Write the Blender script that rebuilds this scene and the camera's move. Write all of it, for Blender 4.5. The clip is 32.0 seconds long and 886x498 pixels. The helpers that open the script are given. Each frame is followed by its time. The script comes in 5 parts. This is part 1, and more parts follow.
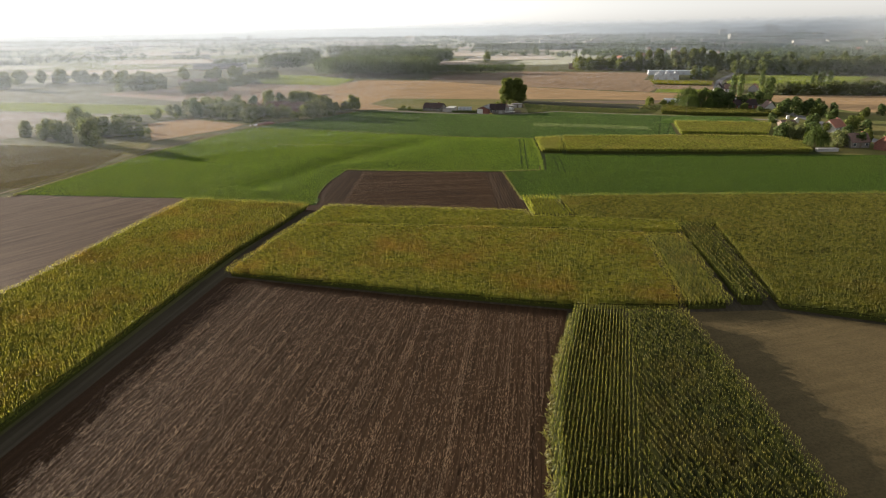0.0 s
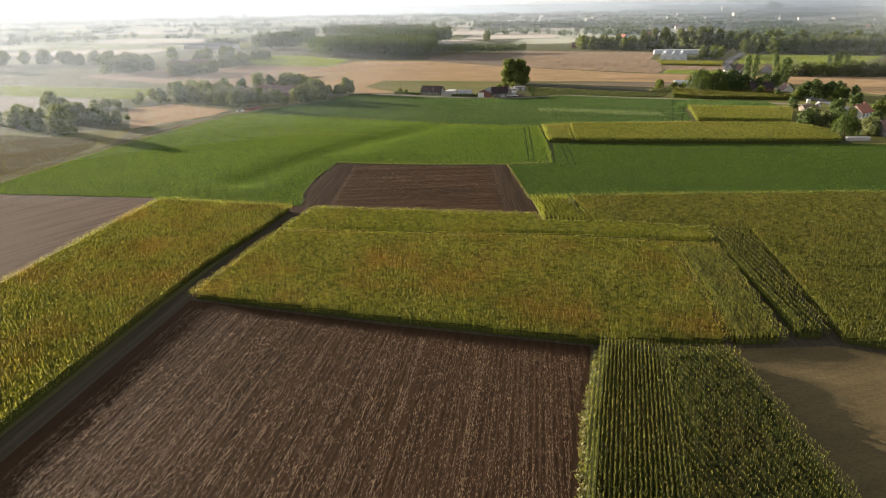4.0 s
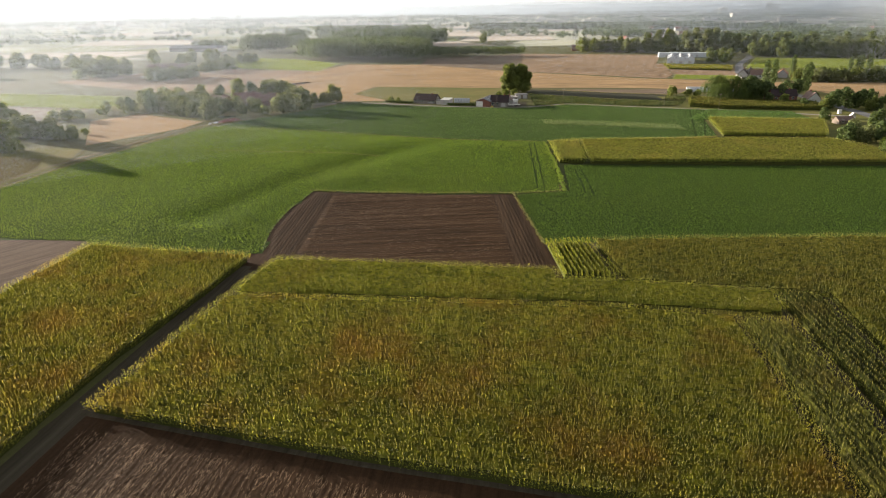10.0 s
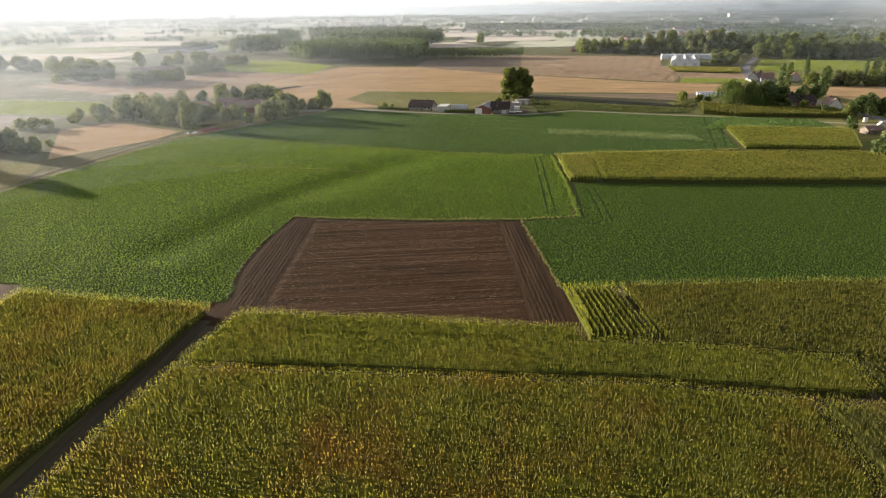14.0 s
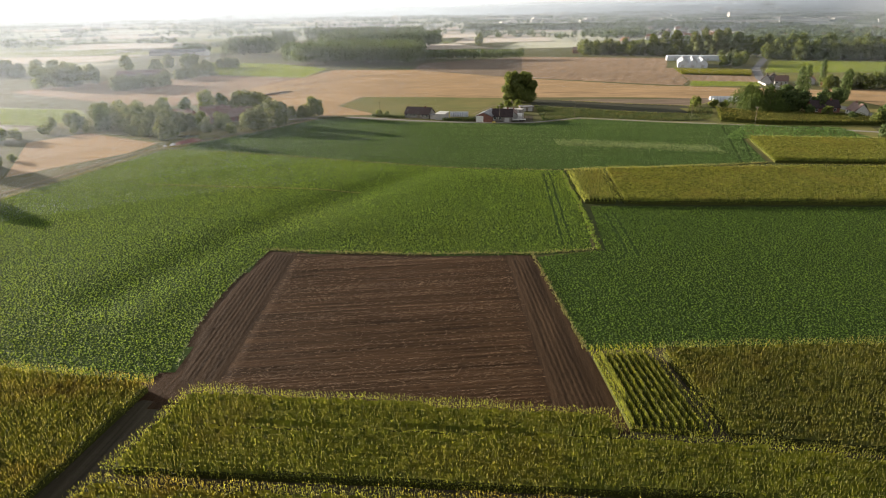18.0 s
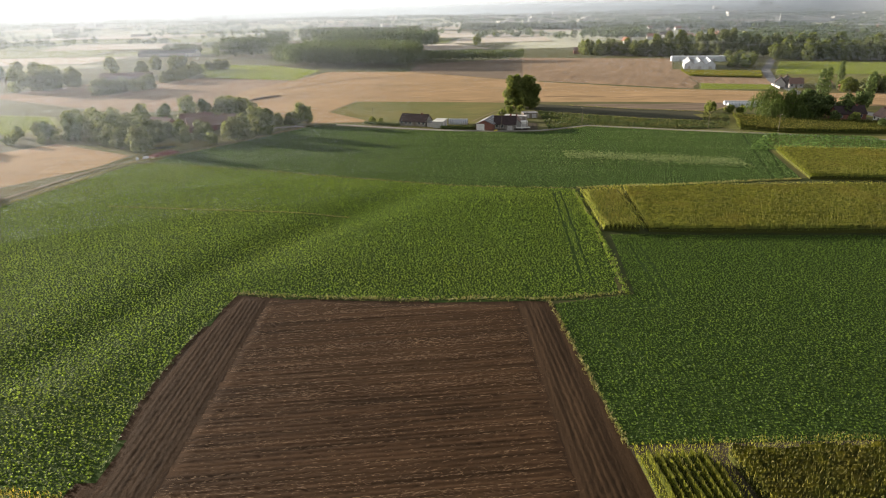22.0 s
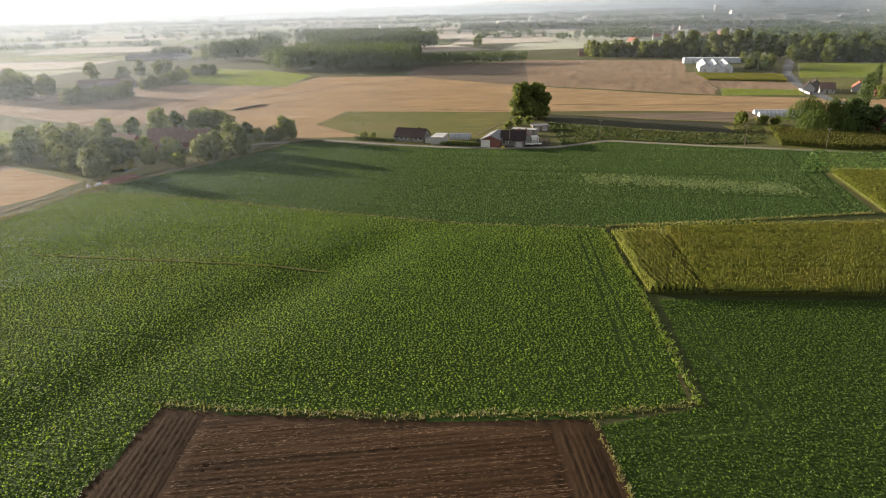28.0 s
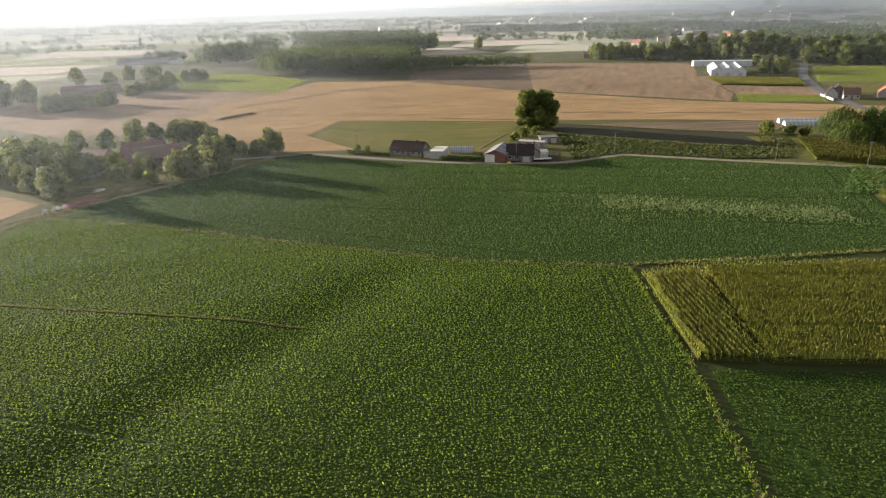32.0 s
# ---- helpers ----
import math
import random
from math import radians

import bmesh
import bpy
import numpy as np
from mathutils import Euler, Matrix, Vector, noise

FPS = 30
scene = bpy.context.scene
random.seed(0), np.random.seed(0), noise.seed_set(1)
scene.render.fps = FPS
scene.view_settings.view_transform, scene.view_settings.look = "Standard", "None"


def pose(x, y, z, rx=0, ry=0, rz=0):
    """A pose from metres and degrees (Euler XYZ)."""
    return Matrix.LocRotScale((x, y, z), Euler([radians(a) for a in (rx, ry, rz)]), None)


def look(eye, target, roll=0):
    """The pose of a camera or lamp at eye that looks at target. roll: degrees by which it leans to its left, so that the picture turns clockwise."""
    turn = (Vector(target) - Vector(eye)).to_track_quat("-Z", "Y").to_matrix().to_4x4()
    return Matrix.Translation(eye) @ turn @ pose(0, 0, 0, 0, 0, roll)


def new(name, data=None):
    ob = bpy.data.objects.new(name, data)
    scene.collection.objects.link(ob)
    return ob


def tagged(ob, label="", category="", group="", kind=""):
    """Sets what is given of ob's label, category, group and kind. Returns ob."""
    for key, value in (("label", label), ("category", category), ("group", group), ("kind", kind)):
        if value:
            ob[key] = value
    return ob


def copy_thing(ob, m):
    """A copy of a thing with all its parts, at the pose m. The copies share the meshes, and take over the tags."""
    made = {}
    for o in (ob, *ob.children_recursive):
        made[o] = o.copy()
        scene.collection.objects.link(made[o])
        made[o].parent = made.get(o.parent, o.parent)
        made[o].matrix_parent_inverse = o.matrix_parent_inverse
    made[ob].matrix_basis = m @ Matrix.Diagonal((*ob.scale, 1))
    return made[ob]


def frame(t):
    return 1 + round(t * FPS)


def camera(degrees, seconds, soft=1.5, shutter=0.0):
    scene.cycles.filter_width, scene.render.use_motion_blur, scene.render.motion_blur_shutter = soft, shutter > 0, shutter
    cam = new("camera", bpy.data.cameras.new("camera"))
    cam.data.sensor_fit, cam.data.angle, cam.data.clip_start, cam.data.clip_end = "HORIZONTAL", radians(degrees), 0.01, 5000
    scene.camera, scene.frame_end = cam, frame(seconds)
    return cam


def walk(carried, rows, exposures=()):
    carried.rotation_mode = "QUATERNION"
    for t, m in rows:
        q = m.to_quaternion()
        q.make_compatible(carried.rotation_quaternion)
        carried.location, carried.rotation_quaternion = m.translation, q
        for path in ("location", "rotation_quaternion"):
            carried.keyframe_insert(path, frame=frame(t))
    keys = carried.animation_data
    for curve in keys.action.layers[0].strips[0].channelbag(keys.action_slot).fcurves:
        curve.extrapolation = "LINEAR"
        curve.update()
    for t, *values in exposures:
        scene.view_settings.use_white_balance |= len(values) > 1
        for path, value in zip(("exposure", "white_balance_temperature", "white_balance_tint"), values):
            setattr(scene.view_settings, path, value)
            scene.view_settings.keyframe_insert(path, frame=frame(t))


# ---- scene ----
cam = camera(71.8, 32.0, soft=1.15)
PATH = [
    (0, (1.081, 2.068, 48.099), (1.038, 3.954, 47.435), -0.7),
    (0.5, (1.005, 4.423, 48.117), (0.962, 6.296, 47.417), -0.8),
    (1, (0.921, 6.784, 48.133), (0.879, 8.649, 47.41), -0.7),
    (2, (0.708, 11.581, 48.192), (0.666, 13.445, 47.469), -0.7),
    (3, (0.559, 16.591, 48.264), (0.518, 18.455, 47.54), -0.7),
    (6, (0.59, 32.534, 48.507), (0.552, 34.398, 47.783), -1.0),
    (7, (0.64, 37.996, 48.573), (0.604, 39.86, 47.848), -0.9),
    (8, (0.569, 43.679, 48.638), (0.536, 45.543, 47.914), -0.9),
    (9, (0.414, 49.29, 48.664), (0.382, 51.155, 47.94), -1.0),
    (10, (0.397, 54.969, 48.686), (0.37, 56.834, 47.964), -0.8),
    (11, (0.228, 60.565, 48.735), (0.206, 62.43, 48.012), -0.7),
    (12, (0.019, 66.4, 48.859), (-0.001, 68.265, 48.136), -0.8),
    (13, (-0.094, 72.301, 48.967), (-0.111, 74.166, 48.245), -0.9),
    (14, (-0.153, 78.04, 49.044), (-0.168, 79.905, 48.322), -0.8),
    (17, (-0.284, 94.871, 49.271), (-0.297, 96.736, 48.55), -1.0),
    (18, (-0.326, 100.553, 49.309), (-0.337, 102.419, 48.588), -1.0),
    (19, (-0.351, 106.241, 49.323), (-0.362, 108.107, 48.602), -1.1),
    (20, (-0.424, 111.805, 49.377), (-0.432, 113.67, 48.655), -1.0),
    (21, (-0.609, 117.345, 49.475), (-0.616, 119.21, 48.752), -1.1),
    (22, (-0.673, 123.077, 49.583), (-0.676, 124.942, 48.86), -1.1),
    (23, (-0.686, 128.853, 49.662), (-0.687, 130.718, 48.939), -0.9),
    (25, (-0.862, 140.422, 49.786), (-0.861, 142.286, 49.06), -0.9),
    (27.5, (-0.622, 154.61, 50.059), (-0.623, 156.474, 49.335), -1.4),
    (28, (-0.583, 157.4, 50.075), (-0.587, 159.265, 49.352), -1.4),
    (29, (-0.576, 163.025, 50.147), (-0.58, 164.89, 49.423), -1.4),
    (30, (-0.518, 168.738, 50.232), (-0.522, 170.604, 49.511), -1.3),
    (32, (-0.314, 180.656, 50.2), (-0.32, 182.523, 49.482), -1.6),
]
walk(cam, [(t, look(eye, target, roll)) for t, eye, target, roll in PATH], [(0.0, 1.68), (1.2, 1.97), (6.0, 2.00), (20.0, 1.97), (32.0, 1.83)])

# ---- world and sun ----
SUN_AZ, SUN_EL = radians(-60.0), radians(9.0)      # azimuth clockwise from +Y
SUN_DIR = Vector((math.sin(SUN_AZ) * math.cos(SUN_EL), math.cos(SUN_AZ) * math.cos(SUN_EL), math.sin(SUN_EL)))
world = bpy.data.worlds.new("sky")
scene.world = world
world.use_nodes = True
wn = world.node_tree
sky = wn.nodes.new("ShaderNodeTexSky")
sky.sky_type = "NISHITA"
sky.sun_disc = False
sky.sun_elevation, sky.sun_rotation = SUN_EL, SUN_AZ
sky.air_density, sky.dust_density, sky.ozone_density = 1.0, 1.0, 1.0
soft_sky = wn.nodes.new("ShaderNodeHueSaturation")
soft_sky.inputs["Saturation"].default_value = 0.12
wn.links.new(sky.outputs[0], soft_sky.inputs["Color"])
wn.links.new(soft_sky.outputs[0], wn.nodes["Background"].inputs[0])
wn.nodes["Background"].inputs[1].default_value = 0.085

sun_data = bpy.data.lights.new("sun", "SUN")
sun_data.energy, sun_data.angle, sun_data.color = 5.0, radians(0.6), (1.0, 0.86, 0.70)
sun = new("sun", sun_data)
sun.matrix_world = look(SUN_DIR * 1000, (0, 0, 0))


# ---- materials ----
def mat_base(name):
    m = bpy.data.materials.new(name)
    m.use_nodes = True
    nt = m.node_tree
    return m, nt, nt.nodes["Principled BSDF"]


def node(nt, kind, **inputs):
    n = nt.nodes.new(kind)
    for k, v in inputs.items():
        n.inputs[k.replace("_", " ")].default_value = v
    return n


def noise_tex(nt, scale, detail=4.0, rough=0.6, stretch=None, turn=0.0):
    """Noise in the object's own metres."""
    tc = nt.nodes.new("ShaderNodeTexCoord")
    rot = nt.nodes.new("ShaderNodeMapping")
    rot.inputs["Rotation"].default_value = (0, 0, turn)
    mp = nt.nodes.new("ShaderNodeMapping")
    nt.links.new(tc.outputs["Object"], rot.inputs[0])
    nt.links.new(rot.outputs[0], mp.inputs[0])
    if stretch:
        mp.inputs["Scale"].default_value = stretch
    n = node(nt, "ShaderNodeTexNoise", Scale=scale, Detail=detail, Roughness=rough)
    nt.links.new(mp.outputs[0], n.inputs["Vector"])
    return n.outputs["Fac"]


def ramp(nt, src, stops):
    r = nt.nodes.new("ShaderNodeValToRGB")
    el = r.color_ramp.elements
    while len(el) < len(stops):
        el.new(0.5)
    for e, (p, c) in zip(el, stops):
        e.position, e.color = p, (*c, 1)
    nt.links.new(src, r.inputs[0])
    return r.outputs[0]


def mixc(nt, fac, a, b, mode="MIX"):
    m = nt.nodes.new("ShaderNodeMix")
    m.data_type, m.blend_type = "RGBA", mode
    for src, slot in ((fac, 0), (a, 6), (b, 7)):
        if isinstance(src, (int, float)):
            m.inputs[slot].default_value = src
        elif isinstance(src, tuple):
            m.inputs[slot].default_value = (*src, 1)
        else:
            nt.links.new(src, m.inputs[slot])
    return m.outputs[2]


def bump(nt, bsdf, height, strength=0.5, dist=0.1):
    b = node(nt, "ShaderNodeBump", Strength=strength, Distance=dist)
    nt.links.new(height, b.inputs["Height"])
    nt.links.new(b.outputs[0], bsdf.inputs["Normal"])


def leaf_mat(name, dark, light, odd, patch=0.02, odd_at=0.62, translucent=0.35, gloss=0.32, sheen=0.0, rough=0.6):
    """Foliage: leaf to leaf variation, wide patches of a riper tone, light passing through the blades."""
    m, nt, b = mat_base(name)
    g = nt.nodes.new("ShaderNodeNewGeometry")
    leaf = ramp(nt, g.outputs["Random Per Island"], ((0.0, dark), (1.0, light)))
    wide = noise_tex(nt, patch, 5.0, 0.65)
    mask = ramp(nt, wide, ((odd_at - 0.12, (0, 0, 0)), (odd_at + 0.18, (1, 1, 1))))
    tone = mixc(nt, mask, leaf, odd)
    fine = noise_tex(nt, 0.9, 5.0, 0.75)
    tone = mixc(nt, 1.0, tone, ramp(nt, fine, ((0.34, (0.62, 0.62, 0.62)), (0.66, (1.40, 1.40, 1.40)))), "MULTIPLY")
    nt.links.new(tone, b.inputs["Base Color"])
    b.inputs["Roughness"].default_value = rough
    b.inputs["Specular IOR Level"].default_value = gloss
    b.inputs["Sheen Weight"].default_value = sheen
    t = nt.nodes.new("ShaderNodeBsdfTranslucent")
    nt.links.new(mixc(nt, 1.0, tone, (1.2, 1.15, 0.75), "MULTIPLY"), t.inputs[0])
    mx = nt.nodes.new("ShaderNodeMixShader")
    mx.inputs[0].default_value = translucent
    nt.links.new(b.outputs[0], mx.inputs[1])
    nt.links.new(t.outputs[0], mx.inputs[2])
    nt.links.new(mx.outputs[0], nt.nodes["Material Output"].inputs[0])
    return m


def ground_mat(name, a, b_, c, rows=0.0, turn=0.0, row_depth=0.04, wide=0.015, sheen=0.0, row_tone=0.35):
    """Soil, stubble, grass: two tones at a wide scale, grain, and drill or plough rows."""
    m, nt, b = mat_base(name)
    tone = mixc(nt, ramp(nt, noise_tex(nt, wide, 6.0, 0.65), ((0.35, (0, 0, 0)), (0.65, (1, 1, 1)))), a, b_)
    grain = noise_tex(nt, 2.2, 8.0, 0.8)
    tone = mixc(nt, ramp(nt, grain, ((0.45, (0, 0, 0)), (0.75, (1, 1, 1)))), tone, c)
    height = grain
    if rows:
        st = noise_tex(nt, 1.0, 4.0, 0.7, (1.0 / rows, 0.03, 1.0), turn)
        tone = mixc(nt, 1.0, tone, ramp(nt, st, ((0.3, (1 - row_tone,) * 3), (0.7, (1 + row_tone,) * 3))), "MULTIPLY")
        add = nt.nodes.new("ShaderNodeMath")
        nt.links.new(grain, add.inputs[0])
        nt.links.new(st, add.inputs[1])
        height = add.outputs[0]
    nt.links.new(tone, b.inputs["Base Color"])
    b.inputs["Roughness"].default_value = 0.9
    b.inputs["Specular IOR Level"].default_value = 0.05
    b.inputs["Sheen Weight"].default_value = sheen
    b.inputs["Sheen Roughness"].default_value = 0.5
    bump(nt, b, height, 0.6, row_depth * 3)
    return m


def plain_mat(name, col, rough=0.7, metal=0.0, var=0.18, scale=1.2, stretch=None, spec=0.4):
    m, nt, b = mat_base(name)
    n1 = noise_tex(nt, scale, 5.0, 0.65, stretch)
    n2 = noise_tex(nt, scale * 9, 3.0, 0.6, stretch)
    tone = mixc(nt, 1.0, col, ramp(nt, n1, ((0.3, (1 - var,) * 3), (0.7, (1 + var,) * 3))), "MULTIPLY")
    tone = mixc(nt, 1.0, tone, ramp(nt, n2, ((0.3, (1 - var * 0.6,) * 3), (0.7, (1 + var * 0.6,) * 3))), "MULTIPLY")
    nt.links.new(tone, b.inputs["Base Color"])
    b.inputs["Roughness"].default_value = rough
    b.inputs["Metallic"].default_value = metal
    b.inputs["Specular IOR Level"].default_value = spec
    bump(nt, b, n2, 0.2, 0.02)
    return m


M_CORN = leaf_mat("corn_leaf", (0.110, 0.126, 0.021), (0.261, 0.269, 0.037), (0.296, 0.174, 0.041), 0.05, 0.60, 0.72)
M_CORN_OLIVE = leaf_mat("corn_leaf_olive", (0.089, 0.103, 0.025), (0.208, 0.215, 0.041), (0.221, 0.168, 0.046), 0.05, 0.66, 0.72)
M_CORN_GOLD = leaf_mat("corn_leaf_gold", (0.108, 0.132, 0.028), (0.236, 0.265, 0.052), (0.239, 0.220, 0.056), 0.05, 0.64, 0.72)
M_CORN_FRESH = leaf_mat("corn_leaf_fresh", (0.113, 0.137, 0.019), (0.253, 0.273, 0.035), (0.266, 0.225, 0.036), 0.05, 0.66, 0.72)
M_CORN_DARK = leaf_mat("corn_leaf_green", (0.040, 0.053, 0.012), (0.097, 0.111, 0.022), (0.112, 0.086, 0.024), 0.05, 0.64, 0.72)
M_TASSEL = leaf_mat("maize_tassel", (0.18, 0.170, 0.046), (0.29, 0.265, 0.080), (0.28, 0.165, 0.050), 0.05, 0.60, 0.55)
M_TASSEL_GREEN = leaf_mat("green_tassel", (0.17, 0.165, 0.045), (0.26, 0.245, 0.070), (0.24, 0.20, 0.060), 0.05, 0.64, 0.55)
M_RIPE = ground_mat("ripe_crop", (0.068, 0.056, 0.024), (0.090, 0.072, 0.031), (0.055, 0.049, 0.019), 1.4, 0.5, wide=0.03, row_tone=0.25)
M_ROWSHADE = ground_mat("maize_row_shade", (0.036, 0.042, 0.010), (0.048, 0.054, 0.012), (0.042, 0.036, 0.012))
M_BEET = leaf_mat("beet_leaf", (0.099, 0.162, 0.025), (0.135, 0.204, 0.032), (0.145, 0.197, 0.033), 0.02, 0.58, 0.72)
M_BEET_DEEP = leaf_mat("beet_leaf_deep", (0.062, 0.110, 0.020), (0.088, 0.143, 0.026), (0.097, 0.139, 0.028), 0.02, 0.62, 0.70)
M_POTATO = leaf_mat("potato_leaf", (0.050, 0.099, 0.026), (0.097, 0.159, 0.050), (0.093, 0.154, 0.050), 0.02, 0.60, 0.54)
# Shade between the leaves is put into this dim green ground colour.
M_LEAFSHADE = ground_mat("beet_bed", (0.026, 0.047, 0.010), (0.033, 0.057, 0.012), (0.028, 0.040, 0.010))
M_SOIL = ground_mat("tilled_soil", (0.0290, 0.0160, 0.0082), (0.0380, 0.0212, 0.0108), (0.0200, 0.0112, 0.0060), 0.75, 0.13, row_tone=0.3)
M_SOIL2 = ground_mat("harrowed_soil", (0.034, 0.0185, 0.0090), (0.044, 0.0250, 0.0125), (0.025, 0.0140, 0.0078), 1.5, 1.475, row_tone=0.55)
M_SOIL2H = ground_mat("headland_soil", (0.030, 0.0175, 0.0093), (0.039, 0.0235, 0.0125), (0.022, 0.0130, 0.0076), 0.9, 0.02, row_tone=0.35)
M_SOIL3 = ground_mat("ploughed_soil", (0.070, 0.048, 0.033), (0.086, 0.059, 0.041), (0.054, 0.038, 0.027), 0.9, 0.62)
M_STRAW = plain_mat("straw", (0.165, 0.103, 0.052), 0.8, var=0.35, scale=0.15)
M_MOWN = ground_mat("mown_meadow", (0.080, 0.060, 0.030), (0.104, 0.078, 0.039), (0.043, 0.040, 0.018), 1.8, 1.25, wide=0.08, row_tone=0.10)
M_WHEAT = ground_mat("wheat_stubble", (0.222, 0.150, 0.080), (0.312, 0.208, 0.110), (0.195, 0.132, 0.071), 2.2, 1.5, wide=0.02, row_tone=0.3)
M_WHEAT2 = ground_mat("pale_stubble", (0.190, 0.132, 0.085), (0.235, 0.165, 0.107), (0.160, 0.114, 0.074), 4.5, 0.35, row_tone=0.35)
M_GRASS = ground_mat("pasture_grass", (0.088, 0.098, 0.028), (0.145, 0.122, 0.042), (0.065, 0.078, 0.024), 2.2, 1.5, wide=0.03, row_tone=0.22)
M_LAWN = ground_mat("meadow_green", (0.130, 0.156, 0.044), (0.180, 0.185, 0.060), (0.105, 0.128, 0.036), 3.0, 1.3, wide=0.03, row_tone=0.2)
M_GROUND = ground_mat("open_country", (0.066, 0.072, 0.026), (0.098, 0.088, 0.040), (0.048, 0.054, 0.020), 0, wide=0.012)
# Distance haze is put into the next two pale tones and their sheen.
M_HAZED_TAN = ground_mat("hazed_stubble", (0.22, 0.178, 0.125), (0.26, 0.21, 0.15), (0.19, 0.155, 0.105), 4.0, 1.3, wide=0.006, sheen=0.08)
M_HAZED_GREEN = ground_mat("hazed_meadow", (0.155, 0.165, 0.085), (0.185, 0.19, 0.10), (0.13, 0.14, 0.07), 0, wide=0.006, sheen=0.08)
# Brown bare soil; also paints the wood's shade on the grey field.
M_BARE_SHADED = ground_mat("bare_shaded_ground", (0.118, 0.090, 0.066), (0.150, 0.112, 0.080), (0.095, 0.074, 0.055), 3.0, 1.45, wide=0.03, row_tone=0.35)
M_VEGSOIL = ground_mat("vegetable_soil", (0.036, 0.037, 0.024), (0.050, 0.047, 0.030), (0.030, 0.034, 0.018), 1.2, 1.2, wide=0.05, row_tone=0.3)
M_GREYF = ground_mat("bare_grey_field", (0.135, 0.112, 0.090), (0.165, 0.137, 0.110), (0.115, 0.096, 0.078), 2.0, 1.2, sheen=0.04)
M_ROAD = plain_mat("concrete_road", (0.16, 0.15, 0.125), 0.85)
M_ASPHALT = plain_mat("asphalt", (0.12, 0.12, 0.125), 0.95, spec=0.1)
M_TRACK = ground_mat("dirt_track", (0.044, 0.036, 0.026), (0.058, 0.047, 0.034), (0.034, 0.037, 0.017), 0.7, 0.1)
M_VERGE = ground_mat("verge_grass", (0.030, 0.040, 0.013), (0.044, 0.050, 0.018), (0.024, 0.030, 0.010), 0, wide=0.2)
M_TRACK_PALE = ground_mat("sandy_track", (0.15, 0.120, 0.076), (0.19, 0.150, 0.096), (0.10, 0.092, 0.050), 0.7, 0.4)
M_VEG = leaf_mat("vegetable_leaf", (0.040, 0.060, 0.018), (0.078, 0.098, 0.034), (0.110, 0.105, 0.040), 0.12, 0.58, 0.4)
M_MEADOW = leaf_mat("meadow_blade", (0.155, 0.205, 0.045), (0.205, 0.250, 0.058), (0.22, 0.235, 0.062), 0.03, 0.62, 0.7)
M_OLIVE = leaf_mat("ripe_stem", (0.070, 0.062, 0.022), (0.125, 0.108, 0.038), (0.10, 0.10, 0.032), 0.03, 0.6, 0.55)
M_WEED_PALE = leaf_mat("pale_weeds", (0.10, 0.15, 0.06), (0.19, 0.23, 0.10), (0.15, 0.19, 0.08), 0.3, 0.6, 0.35)
M_WEED = leaf_mat("verge_weeds", (0.10, 0.12, 0.028), (0.22, 0.200, 0.072), (0.19, 0.160, 0.068), 0.3, 0.6, 0.35)
M_BARK = plain_mat("bark", (0.10, 0.075, 0.05), 0.9, var=0.35, scale=3)
M_TREE = leaf_mat("tree_leaf", (0.088, 0.112, 0.034), (0.150, 0.175, 0.056), (0.125, 0.148, 0.048), 0.2, 0.6, 0.62, gloss=0.08)
M_TREE_PALE = leaf_mat("willow_leaf", (0.105, 0.125, 0.060), (0.165, 0.185, 0.090), (0.13, 0.155, 0.07), 0.2, 0.6, 0.58, gloss=0.08)
M_WILLOW_GREEN = leaf_mat("weeping_leaf", (0.037, 0.057, 0.014), (0.074, 0.100, 0.025), (0.058, 0.082, 0.021), 0.2, 0.6, 0.38, gloss=0.08)
M_TREE_DARK = leaf_mat("dark_leaf", (0.046, 0.070, 0.026), (0.092, 0.122, 0.044), (0.074, 0.098, 0.035), 0.2, 0.6, 0.44, gloss=0.08)
M_POPLAR = leaf_mat("poplar_leaf", (0.055, 0.080, 0.034), (0.105, 0.138, 0.056), (0.085, 0.115, 0.046), 0.1, 0.6, 0.48, gloss=0.08)
M_TREE_FAR = leaf_mat("far_leaf", (0.050, 0.072, 0.034), (0.092, 0.118, 0.052), (0.075, 0.098, 0.044), 0.02, 0.6, 0.5, gloss=0.08)
M_BRICK = plain_mat("red_brick", (0.145, 0.060, 0.044), 0.85, var=0.3)
M_GREYBRICK = plain_mat("grey_brick", (0.17, 0.155, 0.14), 0.85, var=0.25)
M_ROOF_DARK = plain_mat("dark_roof_tile", (0.034, 0.024, 0.025), 0.85, var=0.35, spec=0.15)
M_ROOF_RED = plain_mat("red_roof_tile", (0.22, 0.080, 0.048), 0.75, var=0.3)
M_ROOF_BROWN = plain_mat("brown_roof_tile", (0.125, 0.078, 0.064), 0.75, var=0.3)
M_WHITE = plain_mat("white_render", (0.50, 0.49, 0.46), 0.75, var=0.12)
M_GREYWALL = plain_mat("grey_render", (0.30, 0.29, 0.28), 0.8, var=0.12)
M_SHEET = plain_mat("corrugated_sheet", (0.105, 0.105, 0.115), 0.7, 0.0, stretch=(6, 0.4, 1))
M_GLASS = plain_mat("window_glass", (0.05, 0.06, 0.07), 0.08, var=0.05, spec=0.8)
M_PLASTIC = plain_mat("white_film", (0.34, 0.36, 0.38), 0.45, var=0.14, scale=0.5)
M_FILM = plain_mat("greenhouse_film", (0.42, 0.45, 0.48), 0.5, var=0.2, scale=0.4)
M_LINE = ground_mat("stubble_line", (0.150, 0.106, 0.070), (0.180, 0.128, 0.084), (0.125, 0.090, 0.060))
